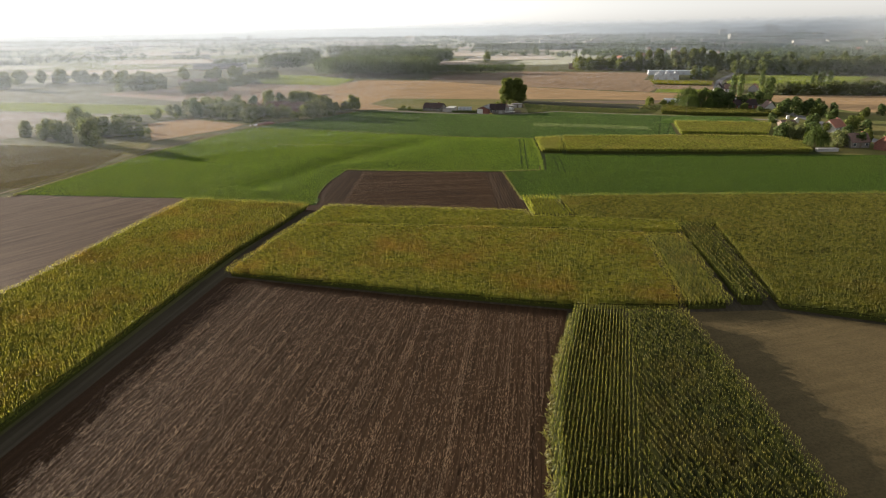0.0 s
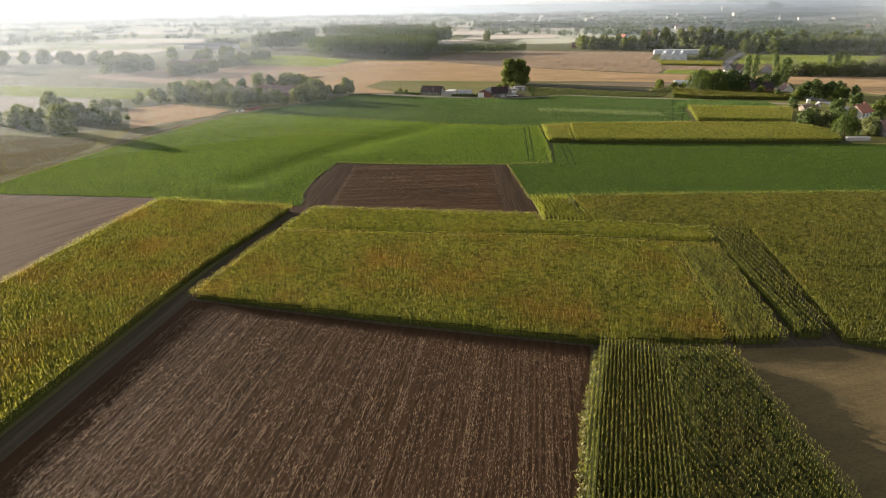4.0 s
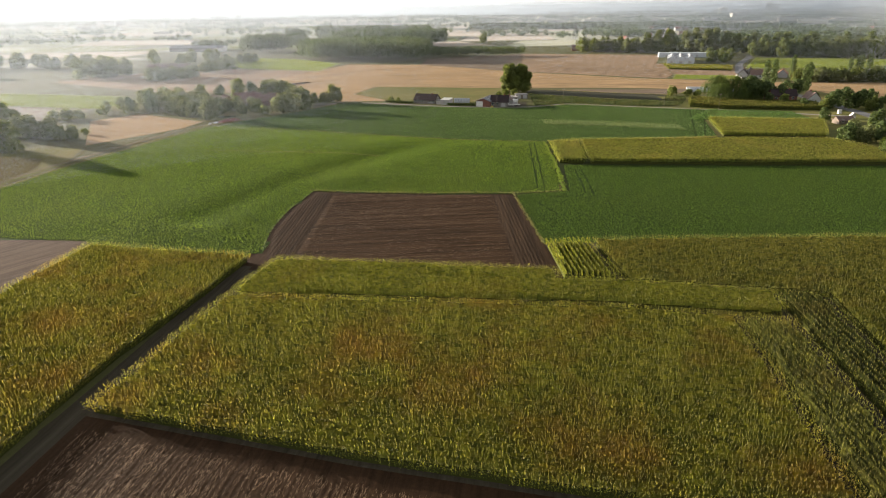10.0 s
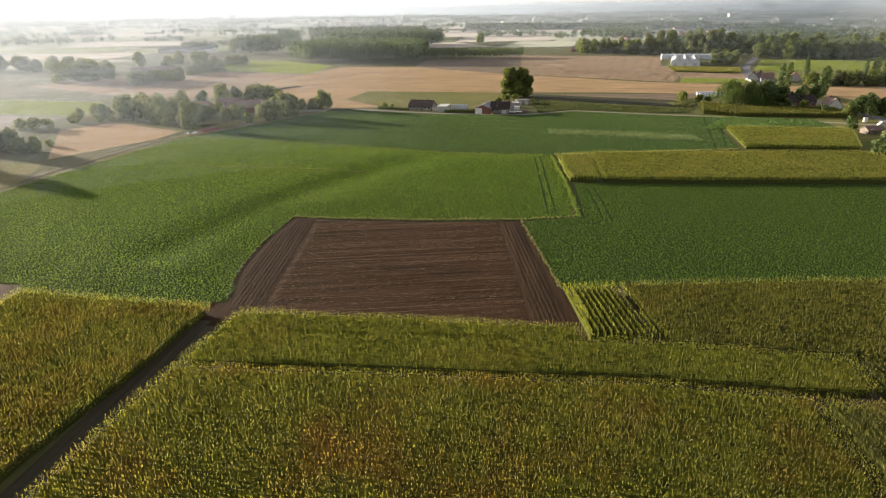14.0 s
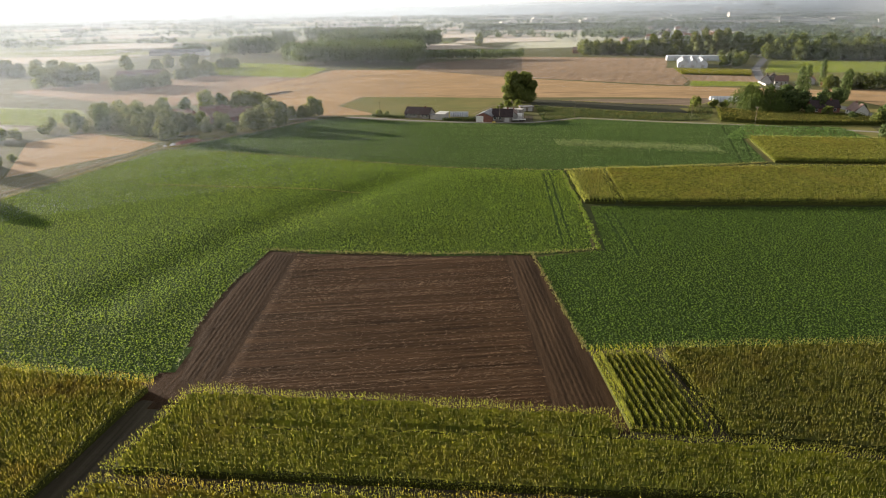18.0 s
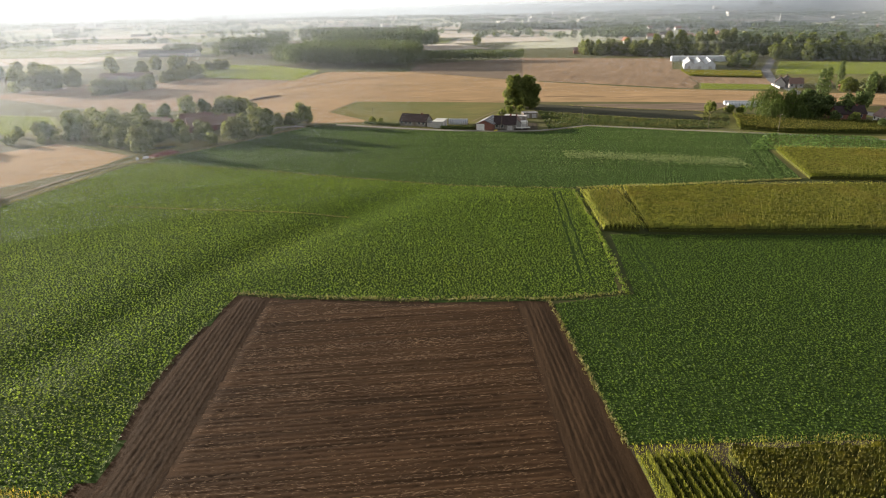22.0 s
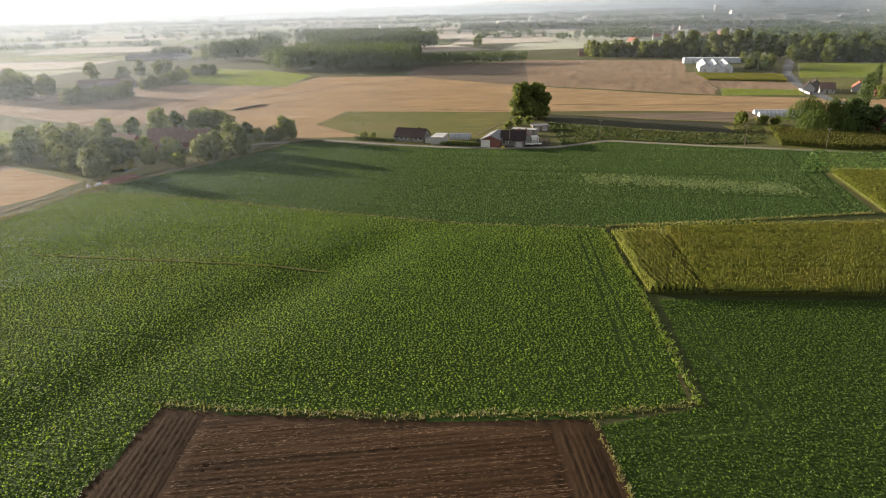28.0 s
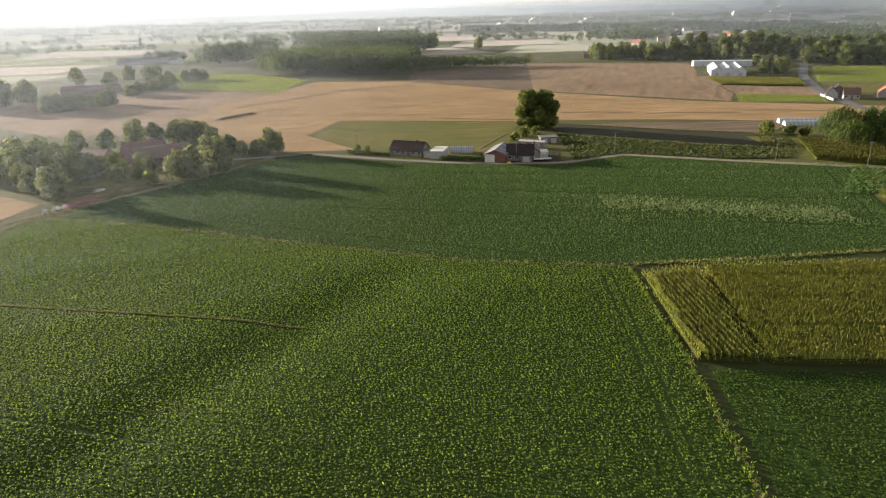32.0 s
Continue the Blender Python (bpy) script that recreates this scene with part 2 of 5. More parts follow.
M_WOOD = plain_mat("weathered_wood", (0.12, 0.098, 0.076), 0.85, var=0.3, stretch=(1, 1, 0.2))


# ---- mesh helpers ----
def np_mesh(name, verts, faces, mat):
    """A mesh from arrays: verts (n, 3), faces (m, 3 or 4)."""
    verts, faces = np.asarray(verts, np.float32), np.asarray(faces, np.int32)
    me = bpy.data.meshes.new(name)
    k = faces.shape[1]
    me.vertices.add(len(verts))
    me.vertices.foreach_set("co", verts.ravel())
    me.loops.add(faces.size)
    me.loops.foreach_set("vertex_index", faces.ravel())
    me.polygons.add(len(faces))
    me.polygons.foreach_set("loop_start", np.arange(0, faces.size, k, dtype=np.int32))
    me.update(calc_edges=True)
    me.materials.append(mat)
    return me


def part(name, bm, material, parent=None, label=""):
    me = bpy.data.meshes.new(name)
    bm.to_mesh(me)
    bm.free()
    me.materials.append(material)
    ob = new(name, me)
    ob.parent = parent
    return tagged(ob, label)


LAYER = [0.0]


def sheet(name, pts, z, mat, label, category, kind="structure"):
    """A flat field or yard; with no height given each lies 3 mm above the one before."""
    if z is None:
        LAYER[0] += 0.003
        z = LAYER[0]
    bm = bmesh.new()
    f = bm.faces.new([bm.verts.new((x, y, z + (float(land(x, y)) + 0.7 if math.hypot(x, y) > 1600 else 0))) for x, y in pts])
    f.normal_update()
    if f.normal.z < 0:
        f.normal_flip()
    bmesh.ops.triangulate(bm, faces=[f])
    return tagged(part(name, bm, mat), label, category, kind=kind)


def ribbon(name, pts, width, z, mat, label, category):
    """A road or track along a polyline."""
    p = np.array(pts, float)
    d = np.gradient(p, axis=0)
    d /= np.linalg.norm(d, axis=1)[:, None]
    nrm = np.stack([-d[:, 1], d[:, 0]], 1) * width / 2
    bm = bmesh.new()
    a = [bm.verts.new((*q, z)) for q in p - nrm]
    b = [bm.verts.new((*q, z)) for q in p + nrm]
    for i in range(len(p) - 1):
        bm.faces.new((a[i], a[i + 1], b[i + 1], b[i]))
    return tagged(part(name, bm, mat), label, category, kind="structure")


def inside(pts, poly):
    """Which of pts (n, 2) lie inside the polygon."""
    poly = np.asarray(poly, float)
    x, y = pts[:, 0], pts[:, 1]
    res = np.zeros(len(pts), bool)
    for (x1, y1), (x2, y2) in zip(poly, np.roll(poly, -1, 0)):
        hit = (y1 > y) != (y2 > y)
        res ^= hit & (x < (x2 - x1) * (y - y1) / (y2 - y1 + 1e-12) + x1)
    return res


def near_line(pts, line):
    """The distance of pts (n, 2) from a polyline."""
    best = np.full(len(pts), 1e9)
    line = np.asarray(line, float)
    for a, b in zip(line[:-1], line[1:]):
        d = b - a
        s = np.clip(((pts - a) @ d) / (d @ d), 0, 1)
        best = np.minimum(best, np.linalg.norm(pts - a - s[:, None] * d, axis=1))
    return best


def in_rows(poly, turn, row, step, rng, jitter=0.12):
    """Plant places in rows at an angle (radians from +Y) inside a polygon."""
    poly = np.asarray(poly, float)
    c, s = math.cos(turn), math.sin(turn)
    along, across = np.array((s, c)), np.array((c, -s))
    u, v = poly @ across, poly @ along
    gu, gv = np.meshgrid(np.arange(u.min(), u.max(), row), np.arange(v.min(), v.max(), step), indexing="ij")
    gv = gv + rng.uniform(-step / 2, step / 2, gv.shape)
    gu = gu + rng.normal(0, jitter, gu.shape)
    pts = gu.ravel()[:, None] * across + gv.ravel()[:, None] * along
    return pts[inside(pts, poly)]


def blades(base, yaw, lean, length, width, droop):
    """Bent pointed leaf blades: base (n, 3)."""
    n = len(base)
    d = np.stack([np.cos(yaw), np.sin(yaw), np.zeros(n)], 1)
    w = np.stack([-np.sin(yaw), np.cos(yaw), np.zeros(n)], 1) * (width / 2)[:, None]
    up = np.array((0, 0, 1.0))
    mid = base + d * (np.cos(lean) * length * 0.5)[:, None] + up * (np.sin(lean) * length * 0.5)[:, None]
    tip = mid + d * (np.cos(lean - droop) * length * 0.5)[:, None] + up * (np.sin(lean - droop) * length * 0.5)[:, None]
    v = np.stack([base, mid + w, tip, mid - w], 1).reshape(-1, 3)
    return v, np.arange(n * 4).reshape(-1, 4)


def stack_up(pieces):
    vs, fs, k = [], [], 0
    for v, f in pieces:
        vs.append(v)
        fs.append(f + k)
        k += len(v)
    return np.concatenate(vs), np.concatenate(fs)


def inset(poly, d):
    """The polygon drawn in by d metres."""
    p = np.asarray(poly, float)
    if np.sum(p[:, 0] * np.roll(p[:, 1], -1) - np.roll(p[:, 0], -1) * p[:, 1]) < 0:
        p = p[::-1]
    out = []
    for a, q, b in zip(np.roll(p, 1, 0), p, np.roll(p, -1, 0)):
        u, v = (q - a) / np.linalg.norm(q - a), (b - q) / np.linalg.norm(b - q)
        n = np.array((-u[1] - v[1], u[0] + v[0]))
        n /= np.linalg.norm(n)
        out.append(tuple(q + n * d / max(0.4, n @ np.array((-u[1], u[0])))))
    return out


def row_walls(poly, turn, row, height, lanes, gap, rng):
    """The closed mass of stalks in each maize row: a ragged, narrow ridge from end to end."""
    poly = np.asarray(poly, float)
    c, s = math.cos(turn), math.sin(turn)
    along, across = np.array((s, c)), np.array((c, -s))
    u, v = poly @ across, poly @ along
    un, vn = np.roll(u, -1), np.roll(v, -1)
    runs = []
    for q in np.arange(u.min() + 0.1, u.max(), row):
        hit = (u > q) != (un > q)
        cut = np.sort(v[hit] + (q - u[hit]) / (un[hit] - u[hit]) * (vn[hit] - v[hit]))
        for a, b in zip(cut[::2], cut[1::2]):
            k = max(1, int((b - a) / 0.8))
            e = np.linspace(a, b, k + 1)
            runs.append(np.column_stack([np.full(k, q), e[:-1], e[1:]]))
    runs = np.concatenate(runs)
    mid = runs[:, :1] * across + (runs[:, 1:2] + runs[:, 2:]) / 2 * along
    for line in lanes:
        ok = near_line(mid, line) > gap
        runs, mid = runs[ok], mid[ok]
    n = len(runs)
    top = height * rng.uniform(0.70, 0.88, n)
    v3 = []
    for end in (1, 2):
        for side, z in ((-0.22 * row, np.full(n, -0.02)), (0.0, top), (0.22 * row, np.full(n, -0.02))):
            xy = (runs[:, :1] + side) * across + runs[:, end:end + 1] * along
            v3.append(np.column_stack([xy, z]))
    v3 = np.stack(v3, 1).reshape(-1, 3)
    i = np.arange(n)[:, None] * 6
    f = np.concatenate([i + np.array((0, 1, 4, 3)), i + np.array((1, 2, 5, 4))])
    return v3, f


def corn_field(poly, turn, mat, seed, label, tassel=None, height=2.4, step=0.30, lanes=(), gap=0.75, leaves=5, row=0.75):
    """Rows of maize: narrow arching blades round each stem and a thin tassel, over a slab dark with painted shade."""
    rng = np.random.default_rng(seed)
    pts = in_rows(poly, turn, row, step, rng, 0.05)
    for line in lanes:
        pts = pts[near_line(pts, line) > gap]
    n = len(pts)
    h = height * rng.normal(1.0, 0.05, n) + 0.10 * np.sin(pts[:, 0] * 0.31 + seed) * np.sin(pts[:, 1] * 0.23)
    wide = math.sqrt(step / 0.30)
    pieces = []
    for i in range(leaves):
        lift = h * (0.30 + 0.46 * i / (leaves - 1)) + rng.uniform(-0.10, 0.10, n)
        base = np.column_stack([pts + rng.normal(0, 0.04, pts.shape), lift])
        spread = 0.35 if row > 0.8 else 2.0
        pieces.append(blades(base, math.pi / 2 - turn + math.pi * rng.integers(0, 2, n) + rng.normal(0, spread, n), rng.uniform(0.95, 1.45, n),
                             rng.uniform(0.32, 0.54, n) * wide, rng.uniform(0.075, 0.12, n) * wide, rng.uniform(0.3, 1.2, n)))
    v, f = stack_up(pieces)
    ob = tagged(new("corn_field", np_mesh("corn_field", v, f, mat)), label, "corn field", kind="stuff")
    base = np.column_stack([pts, h * 0.80])
    v, f = blades(base, rng.uniform(0, 2 * math.pi, n), rng.uniform(1.3, 1.55, n), h * 0.22, np.full(n, 0.05) * wide, rng.uniform(0, 0.4, n))
    tassels = new("tassels", np_mesh("tassels", v, f, tassel or M_TASSEL_GREEN))
    tassels.parent = ob
    # Added slab hides the soil; its dark colour paints shade between rows.
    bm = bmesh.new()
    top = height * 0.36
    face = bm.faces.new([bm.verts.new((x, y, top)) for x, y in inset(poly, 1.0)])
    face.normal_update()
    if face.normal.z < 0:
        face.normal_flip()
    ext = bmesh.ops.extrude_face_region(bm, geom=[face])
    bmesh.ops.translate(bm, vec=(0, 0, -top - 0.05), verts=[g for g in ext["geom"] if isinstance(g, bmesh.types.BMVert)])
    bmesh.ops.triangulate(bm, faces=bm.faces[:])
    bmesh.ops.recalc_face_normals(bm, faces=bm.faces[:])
    part("row_shade_slab", bm, M_ROWSHADE, ob)
    stalks = new("stalks", np_mesh("stalks", *row_walls(inset(poly, 1.2), turn, row, height, lanes, gap, rng), mat))
    stalks.parent = ob
    return ob


def leafy_field(poly, turn, mat, seed, label, row=0.5, step=0.45, size=0.47, lanes=(), gap=0.4, leaves=4, relief=None, name="beet_field", category="crop field"):
    """A low broad-leaved crop: a rosette of blades at each place."""
    rng = np.random.default_rng(seed)
    pts = in_rows(poly, turn, row, step, rng, 0.1)
    for line in lanes:
        pts = pts[near_line(pts, line) > gap]
    n = len(pts)
    sz = size * np.clip(rng.normal(1.0, 0.18, n), 0.5, 1.5)
    low = relief(pts) if relief else np.zeros(n)
    pieces = []
    for i in range(leaves):
        base = np.column_stack([pts, low + 0.04])
        yaw = rng.uniform(0, 2 * math.pi, n)
        pieces.append(blades(base, yaw, rng.uniform(0.45, 1.3, n), sz * rng.uniform(0.46, 0.74, n), sz * rng.uniform(0.30, 0.46, n), rng.uniform(0.2, 1.0, n)))
    v, f = stack_up(pieces)
    return tagged(new(name, np_mesh(name, v, f, mat)), label, category, kind="stuff")


def relief_sheet(name, poly, cell, relief, mat, label, category, turn=0.0, row=0.0, depth=0.0, seed=0):
    """A field surface with real relief: wide swells, or furrows along the rows."""
    rng = np.random.default_rng(seed)
    poly = np.asarray(poly, float)
    c, s = math.cos(turn), math.sin(turn)
    along, across = np.array((s, c)), np.array((c, -s))
    u, v = poly @ across, poly @ along
    du = row / 3 if row else cell
    gu, gv = np.meshgrid(np.arange(u.min() - du, u.max() + 2 * du, du), np.arange(v.min() - cell, v.max() + 2 * cell, cell), indexing="ij")
    pts = gu.ravel()[:, None] * across + gv.ravel()[:, None] * along
    z = relief(pts) if relief else np.zeros(len(pts))
    if row:
        taper = np.clip(near_line(pts, np.vstack([poly, poly[:1]])) / 1.2, 0, 1)
        z = z + taper * (depth * (0.5 + 0.5 * np.cos(2 * math.pi * gu.ravel() / row)) + rng.uniform(0, depth * 0.8, len(pts)))
    nu, nv = gu.shape
    i = (np.arange(nu - 1)[:, None] * nv + np.arange(nv - 1)[None, :]).ravel()
    f = np.stack([i, i + nv, i + nv + 1, i + 1], 1)
    mid = pts[f].mean(1)
    f = f[inside(mid, poly)]
    used, inv = np.unique(f, return_inverse=True)
    me = np_mesh(name, np.column_stack([pts, z + 0.012])[used], inv.reshape(-1, 4), mat)
    me.polygons.foreach_set("use_smooth", np.ones(len(me.polygons), bool))
    return tagged(new(name, me), label, category, kind="structure")


def tufts(name, lines, width, per_m, mat, seed, label, tall=0.5, category="weeds", leaves=3):
    """Weeds or straw along polylines."""
    rng = np.random.default_rng(seed)
    pts = []
    for line in lines:
        line = np.asarray(line, float)
        for a, b in zip(line[:-1], line[1:]):
            k = max(1, int(np.linalg.norm(b - a) * per_m))
            q = a + rng.uniform(0, 1, k)[:, None] * (b - a)
            pts.append(q + rng.normal(0, width / 2, (k, 2)))
    pts = np.concatenate(pts)
    return tuft_mass(name, pts, mat, rng, label, tall, category, leaves)


def tuft_mass(name, pts, mat, rng, label, tall, category, leaves, kind="stuff", thin=0.28, rise=0.0):
    n = len(pts)
    pieces = []
    for _ in range(leaves):
        h = tall * rng.uniform(0.5, 1.3, n)
        pieces.append(blades(np.column_stack([pts + rng.normal(0, 0.08, (n, 2)), np.full(n, rise)]), rng.uniform(0, 6.3, n), rng.uniform(0.7, 1.5, n),
                             h, h * thin, rng.uniform(0.2, 1.2, n)))
    v, f = stack_up(pieces)
    return tagged(new(name, np_mesh(name, v, f, mat)), label, category, kind=kind)


# ---- ground and fields ----
def land(x, y):
    """The height of the land: level round the fields, a slow rise toward the far horizon."""
    r = np.hypot(x, np.asarray(y) - 100.0)
    return 30.0 * np.clip((r - 1700.0) / 3150.0, 0, None) ** 1.5


def big_ground():
    bm = bmesh.new()
    rings = []
    for r in (900, 1700, 2000, 2300, 2600, 2900, 3200, 3600, 4000, 4400, 4850):
        ring = []
        for a in np.linspace(0, 2 * math.pi, 96, endpoint=False):
            x, y = r * math.cos(a), 100 + r * math.sin(a)
            ring.append(bm.verts.new((x, y, float(land(x, y)) - 0.03)))
        rings.append(ring)
    bm.faces.new(rings[0])
    for p, q in zip(rings[:-1], rings[1:]):
        for i in range(96):
            j = (i + 1) % 96
            bm.faces.new((p[i], q[i], q[j], p[j]))
    return tagged(part("ground", bm, M_GROUND), "open flat farmland in tan and green patches", "ground", kind="structure")


big_ground()

CORN_L = [(-87.5, 109), (-84.2, 150), (-80.8, 182.3), (-41.6, 174.9), (-44.6, 157.5), (-49.6, 136), (-51.6, 121), (-57.5, 64), (-62, 20), (-112, 20)]
CORN_M = [(-47.9, 121.3), (-10.8, 111.5), (21.4, 104.2), (42.6, 103.8), (47.6, 145.6), (28, 149.6), (0, 152.0), (-40.6, 155.4), (-43.4, 142), (-45.8, 129.5)]
CORN_ME = [(42.4, 103.8), (51.3, 104.3), (56.2, 144.4), (47.5, 145.7)]
CORN_H = [(-40.3, 156.4), (0, 153.1), (28, 150.8), (53.6, 146.4), (56.9, 146.8), (58.2, 155.4), (33.2, 160.4), (21.2, 162.4), (20.6, 166.0), (-8, 169.6), (-34.6, 172.8), (-36.6, 171.6)]
CORN_RS = [(52.8, 105.8), (58.6, 105.8), (66.4, 154.0), (57.8, 155.5)]
CORN_RB = [(20.6, 182.0), (30.6, 182.3), (33.0, 161.2), (21.4, 163.0)]
CORN_R = [(67.0, 154.2), (59.2, 104.6), (74.8, 98.3), (110, 86), (150, 75), (190, 183), (130, 183.0), (74.8, 183.0), (31.2, 182.3), (33.4, 161.0), (58.5, 156.2)]
STRIP_A = [(22.6, 104.0), (16.8, 86), (13.0, 68.8), (11.6, 56.4), (10.5, 30), (19, 30), (21.0, 55), (25, 72), (31.0, 99.0), (31.5, 102)]
STRIP_B = [(31.3, 102), (30.8, 99), (24.8, 72), (20.8, 55), (18.8, 30), (42.5, 30), (42.0, 54), (41.6, 101)]
CORN_2A = [(38.4, 292.0), (36.6, 260.2), (46.6, 258.8), (50.6, 294.8)]
CORN_2 = [(51.0, 294.9), (47.0, 258.8), (60, 257.5), (110, 254.5), (146.5, 253.0), (153, 272), (147, 290.5), (110, 294)]
CORN_3 = [(120, 344), (110, 303.3), (150, 297.5), (169, 334)]
BEET_S = [(-141, 194), (-85, 188), (-80.5, 183.5), (-44.5, 176.4), (-41.4, 180), (-41.9, 184.5), (-43.2, 194), (-43.3, 203.4), (-42.6, 213), (-40.0, 229.0), (-29, 227.4), (-18, 226.2), (-7.5, 225.2), (7.4, 225.0), (18.4, 224.2), (32.0, 226.6), (35.4, 259), (37.2, 298.5), (6, 303), (-29, 315), (-71, 331), (-106, 342), (-112, 341), (-133, 267.4), (-143.5, 193)]
BEET_N = [(38.0, 299.4), (60, 297.5), (109, 304.8), (119, 344), (133.5, 376), (100.8, 386.5), (65.7, 400.5), (43, 390), (23, 390.8), (-17.6, 401), (-49.5, 414), (-64, 412), (-84, 381), (-103, 355.6), (-107, 343),
          (-71, 332), (-29, 316), (6, 304)]
BEET_2 = [(18.9, 222.4), (21.2, 183.8), (190, 184.5), (205, 245), (152, 251.5), (110, 253.8), (60, 256.6), (38.6, 258.4), (34.6, 226)]
VEG_A = [(50, 476), (68, 467), (100, 449), (126, 440), (131, 434), (121, 410), (100, 417), (78, 431), (61, 441), (49, 450)]
VEG_B = [(50, 448), (61, 440), (78, 430), (100, 416), (121, 409), (117, 400), (122, 391), (101, 391), (66, 405), (47, 395)]
DELL = [(-62, 205), (-55, 222), (-50, 233), (-39, 254), (-26, 272), (-12, 293), (4, 318)]


def swell(pts):
    """A shallow dell runs across the beet between two low rises; level along the field's edge."""
    d = near_line(pts, DELL)
    edge = near_line(pts, BEET_S + BEET_S[:1])
    k = np.clip(edge / 16, 0, 1)
    return 0.8 * (1 - np.exp(-(d / 9.0) ** 2)) * np.exp(-(d / 42) ** 2) * k * k * (3 - 2 * k)


# Bare soil; its dark tone also stands for maize shade in the lanes.
sheet("maize_soil", [(-52, 118), (-10, 108), (22, 102), (60, 102), (150, 73), (192, 184), (20.4, 184), (20.4, 164), (-40, 176), (-45, 150)], -0.012, M_TRACK, "bare maize soil, dark for the shade in the lanes", "field")
sheet("tilled_field", [(-58.5, 58), (-50.2, 120.6), (-47.9, 121.4), (-10.8, 111.6), (21.4, 104.4), (16.8, 86), (13.0, 68.8), (11.6, 56.4), (10.5, 10), (-64, 10)], 0.0, M_SOIL,
      "brown tilled field with rows of straw stubble", "field")
sheet("field_corner", [(-50, 166), (-42.5, 172), (-36, 170.5), (-38.5, 176.5), (-40.6, 183), (-44.5, 178), (-47, 176.5)], 0.008, M_SOIL, "dark trodden field corner at the track end", "track")
relief_sheet("furrow", [(-52.5, 58), (-46.9, 118.6), (-10.8, 108.8), (20.2, 101.6), (15.6, 86), (11.8, 68.8), (10.2, 56.4), (9, 38), (-55, 38)], 0.5, None, M_SOIL,
             "rough furrows of the tilled brown field", "field", 0.13, 0.75, 0.075, 3)
sheet("harrowed_field", [(-41.0, 178.6), (-41.9, 184.2), (-43.2, 193.8), (-43.2, 203.2), (-42.6, 212.8), (-40.0, 228.8), (-29, 227.0), (-18, 225.7), (-7.5, 224.8), (7.4, 224.6), (18.9, 223.4), (20.0, 197), (21.6, 180), (22.4, 163.2), (-42, 170)], 0.0, M_SOIL2H, "bare reddish brown harrowed field", "field")
relief_sheet("furrow", [(-33.4, 226.2), (-18, 224.4), (-7.5, 223.2), (12.4, 222.4), (13.6, 169.4), (-33.2, 175.2)], 0.4, None, M_SOIL2, "crosswise harrow lines in brown soil", "field", 1.475, 0.9, 0.11, 4)
relief_sheet("furrow", [(12.6, 222.0), (17.6, 221.8), (20.4, 167.6), (13.8, 168.6)], 0.4, None, M_SOIL2H, "lengthwise headland furrows in brown soil", "field", -0.05, 0.8, 0.085, 5)
relief_sheet("furrow", [(-39.0, 227.2), (-33.6, 226.6), (-33.4, 176.0), (-39.4, 176.4), (-40.8, 184.2), (-42.2, 193.8), (-42.2, 203.2), (-41.6, 212.8)], 0.4, None, M_SOIL2H, "lengthwise headland furrows in brown soil", "field", 0.0, 0.8, 0.08, 6)
sheet("ploughed_field", [(-141, 193.5), (-85.5, 187.6), (-84, 183), (-89.5, 109), (-113, 20), (-260, 20), (-220, 150)], 0.0, M_SOIL3, "grey brown ploughed field with straight furrows", "field")
relief_sheet("furrow", [(-138, 186), (-88, 181.5), (-91, 118), (-112, 60), (-185, 60), (-170, 150)], 0.6, None, M_SOIL3, "straight plough ridges in grey soil", "field", 0.62, 0.9, 0.05, 7)
sheet("mown_meadow", [(42.0, 103.6), (52, 104), (58, 104.4), (71.2, 99.5), (110, 86.5), (150, 74), (150, 10), (42.6, 10)], 0.0, M_MOWN, "mown tan meadow in mown swathes", "field")
relief_sheet("swath", [(43.2, 101.6), (58, 102.6), (71, 97.8), (110, 85), (120, 60), (110, 40), (43.4, 40)], 0.6, None, M_MOWN, "mown swathes on the tan meadow", "field", 1.25, 2.4, 0.05, 8)
sheet("beet_bed", BEET_S, 0.0, M_LEAFSHADE, "bed below the beet leaves, leaf shade in its green", "field")
relief_sheet("beet_bed", BEET_S, 2.5, swell, M_LEAFSHADE, "gently rolling bed below the beet leaves", "field")
sheet("potato_bed", BEET_N, 0.01, M_LEAFSHADE, "bed below the potato leaves, leaf shade in its green", "field")
sheet("beet_bed", BEET_2, 0.01, M_LEAFSHADE, "bed below the beet leaves, leaf shade in its green", "field")
sheet("stubble_field", [(-180, 363), (-161.8, 387), (-121, 357), (-124, 338), (-148.1, 301)], None, M_WHEAT, "pale golden stubble field beside the farm", "field")
sheet("wheat_field", [(-320, 560), (-180, 470), (-128, 478), (-124, 497), (-132, 560), (-96, 704), (-117, 630), (-201, 665), (-280, 640)], None, M_WHEAT2, "dull tan harvested field", "field")
sheet("wheat_field", [(-131.2, 497.6), (-140, 560), (-103.1, 704.9), (-29, 690), (56.6, 604), (44, 520), (38, 483), (-52.7, 500), (-62, 460), (-34, 424), (-66, 425)], None, M_WHEAT,
      "golden brown harvested wheat field", "field")
sheet("paddock", [(-51.5, 499.5), (37.5, 482), (24, 414), (-18, 408), (-33, 423), (-61, 460)], None, M_GRASS, "dry green paddock behind the farm", "field")
sheet("wheat_field", [(58, 602), (146.5, 534), (235, 497), (300, 480), (330, 440), (240, 440), (160, 463), (130, 472), (100, 478), (52, 483), (45, 520)], None, M_WHEAT,
      "golden harvested wheat field with worn tracks", "field")
sheet("wheat_field", [(240, 498), (330, 478), (420, 430), (340, 330), (230, 400), (228, 440)], None, M_WHEAT, "golden stubble field beyond the village", "field")
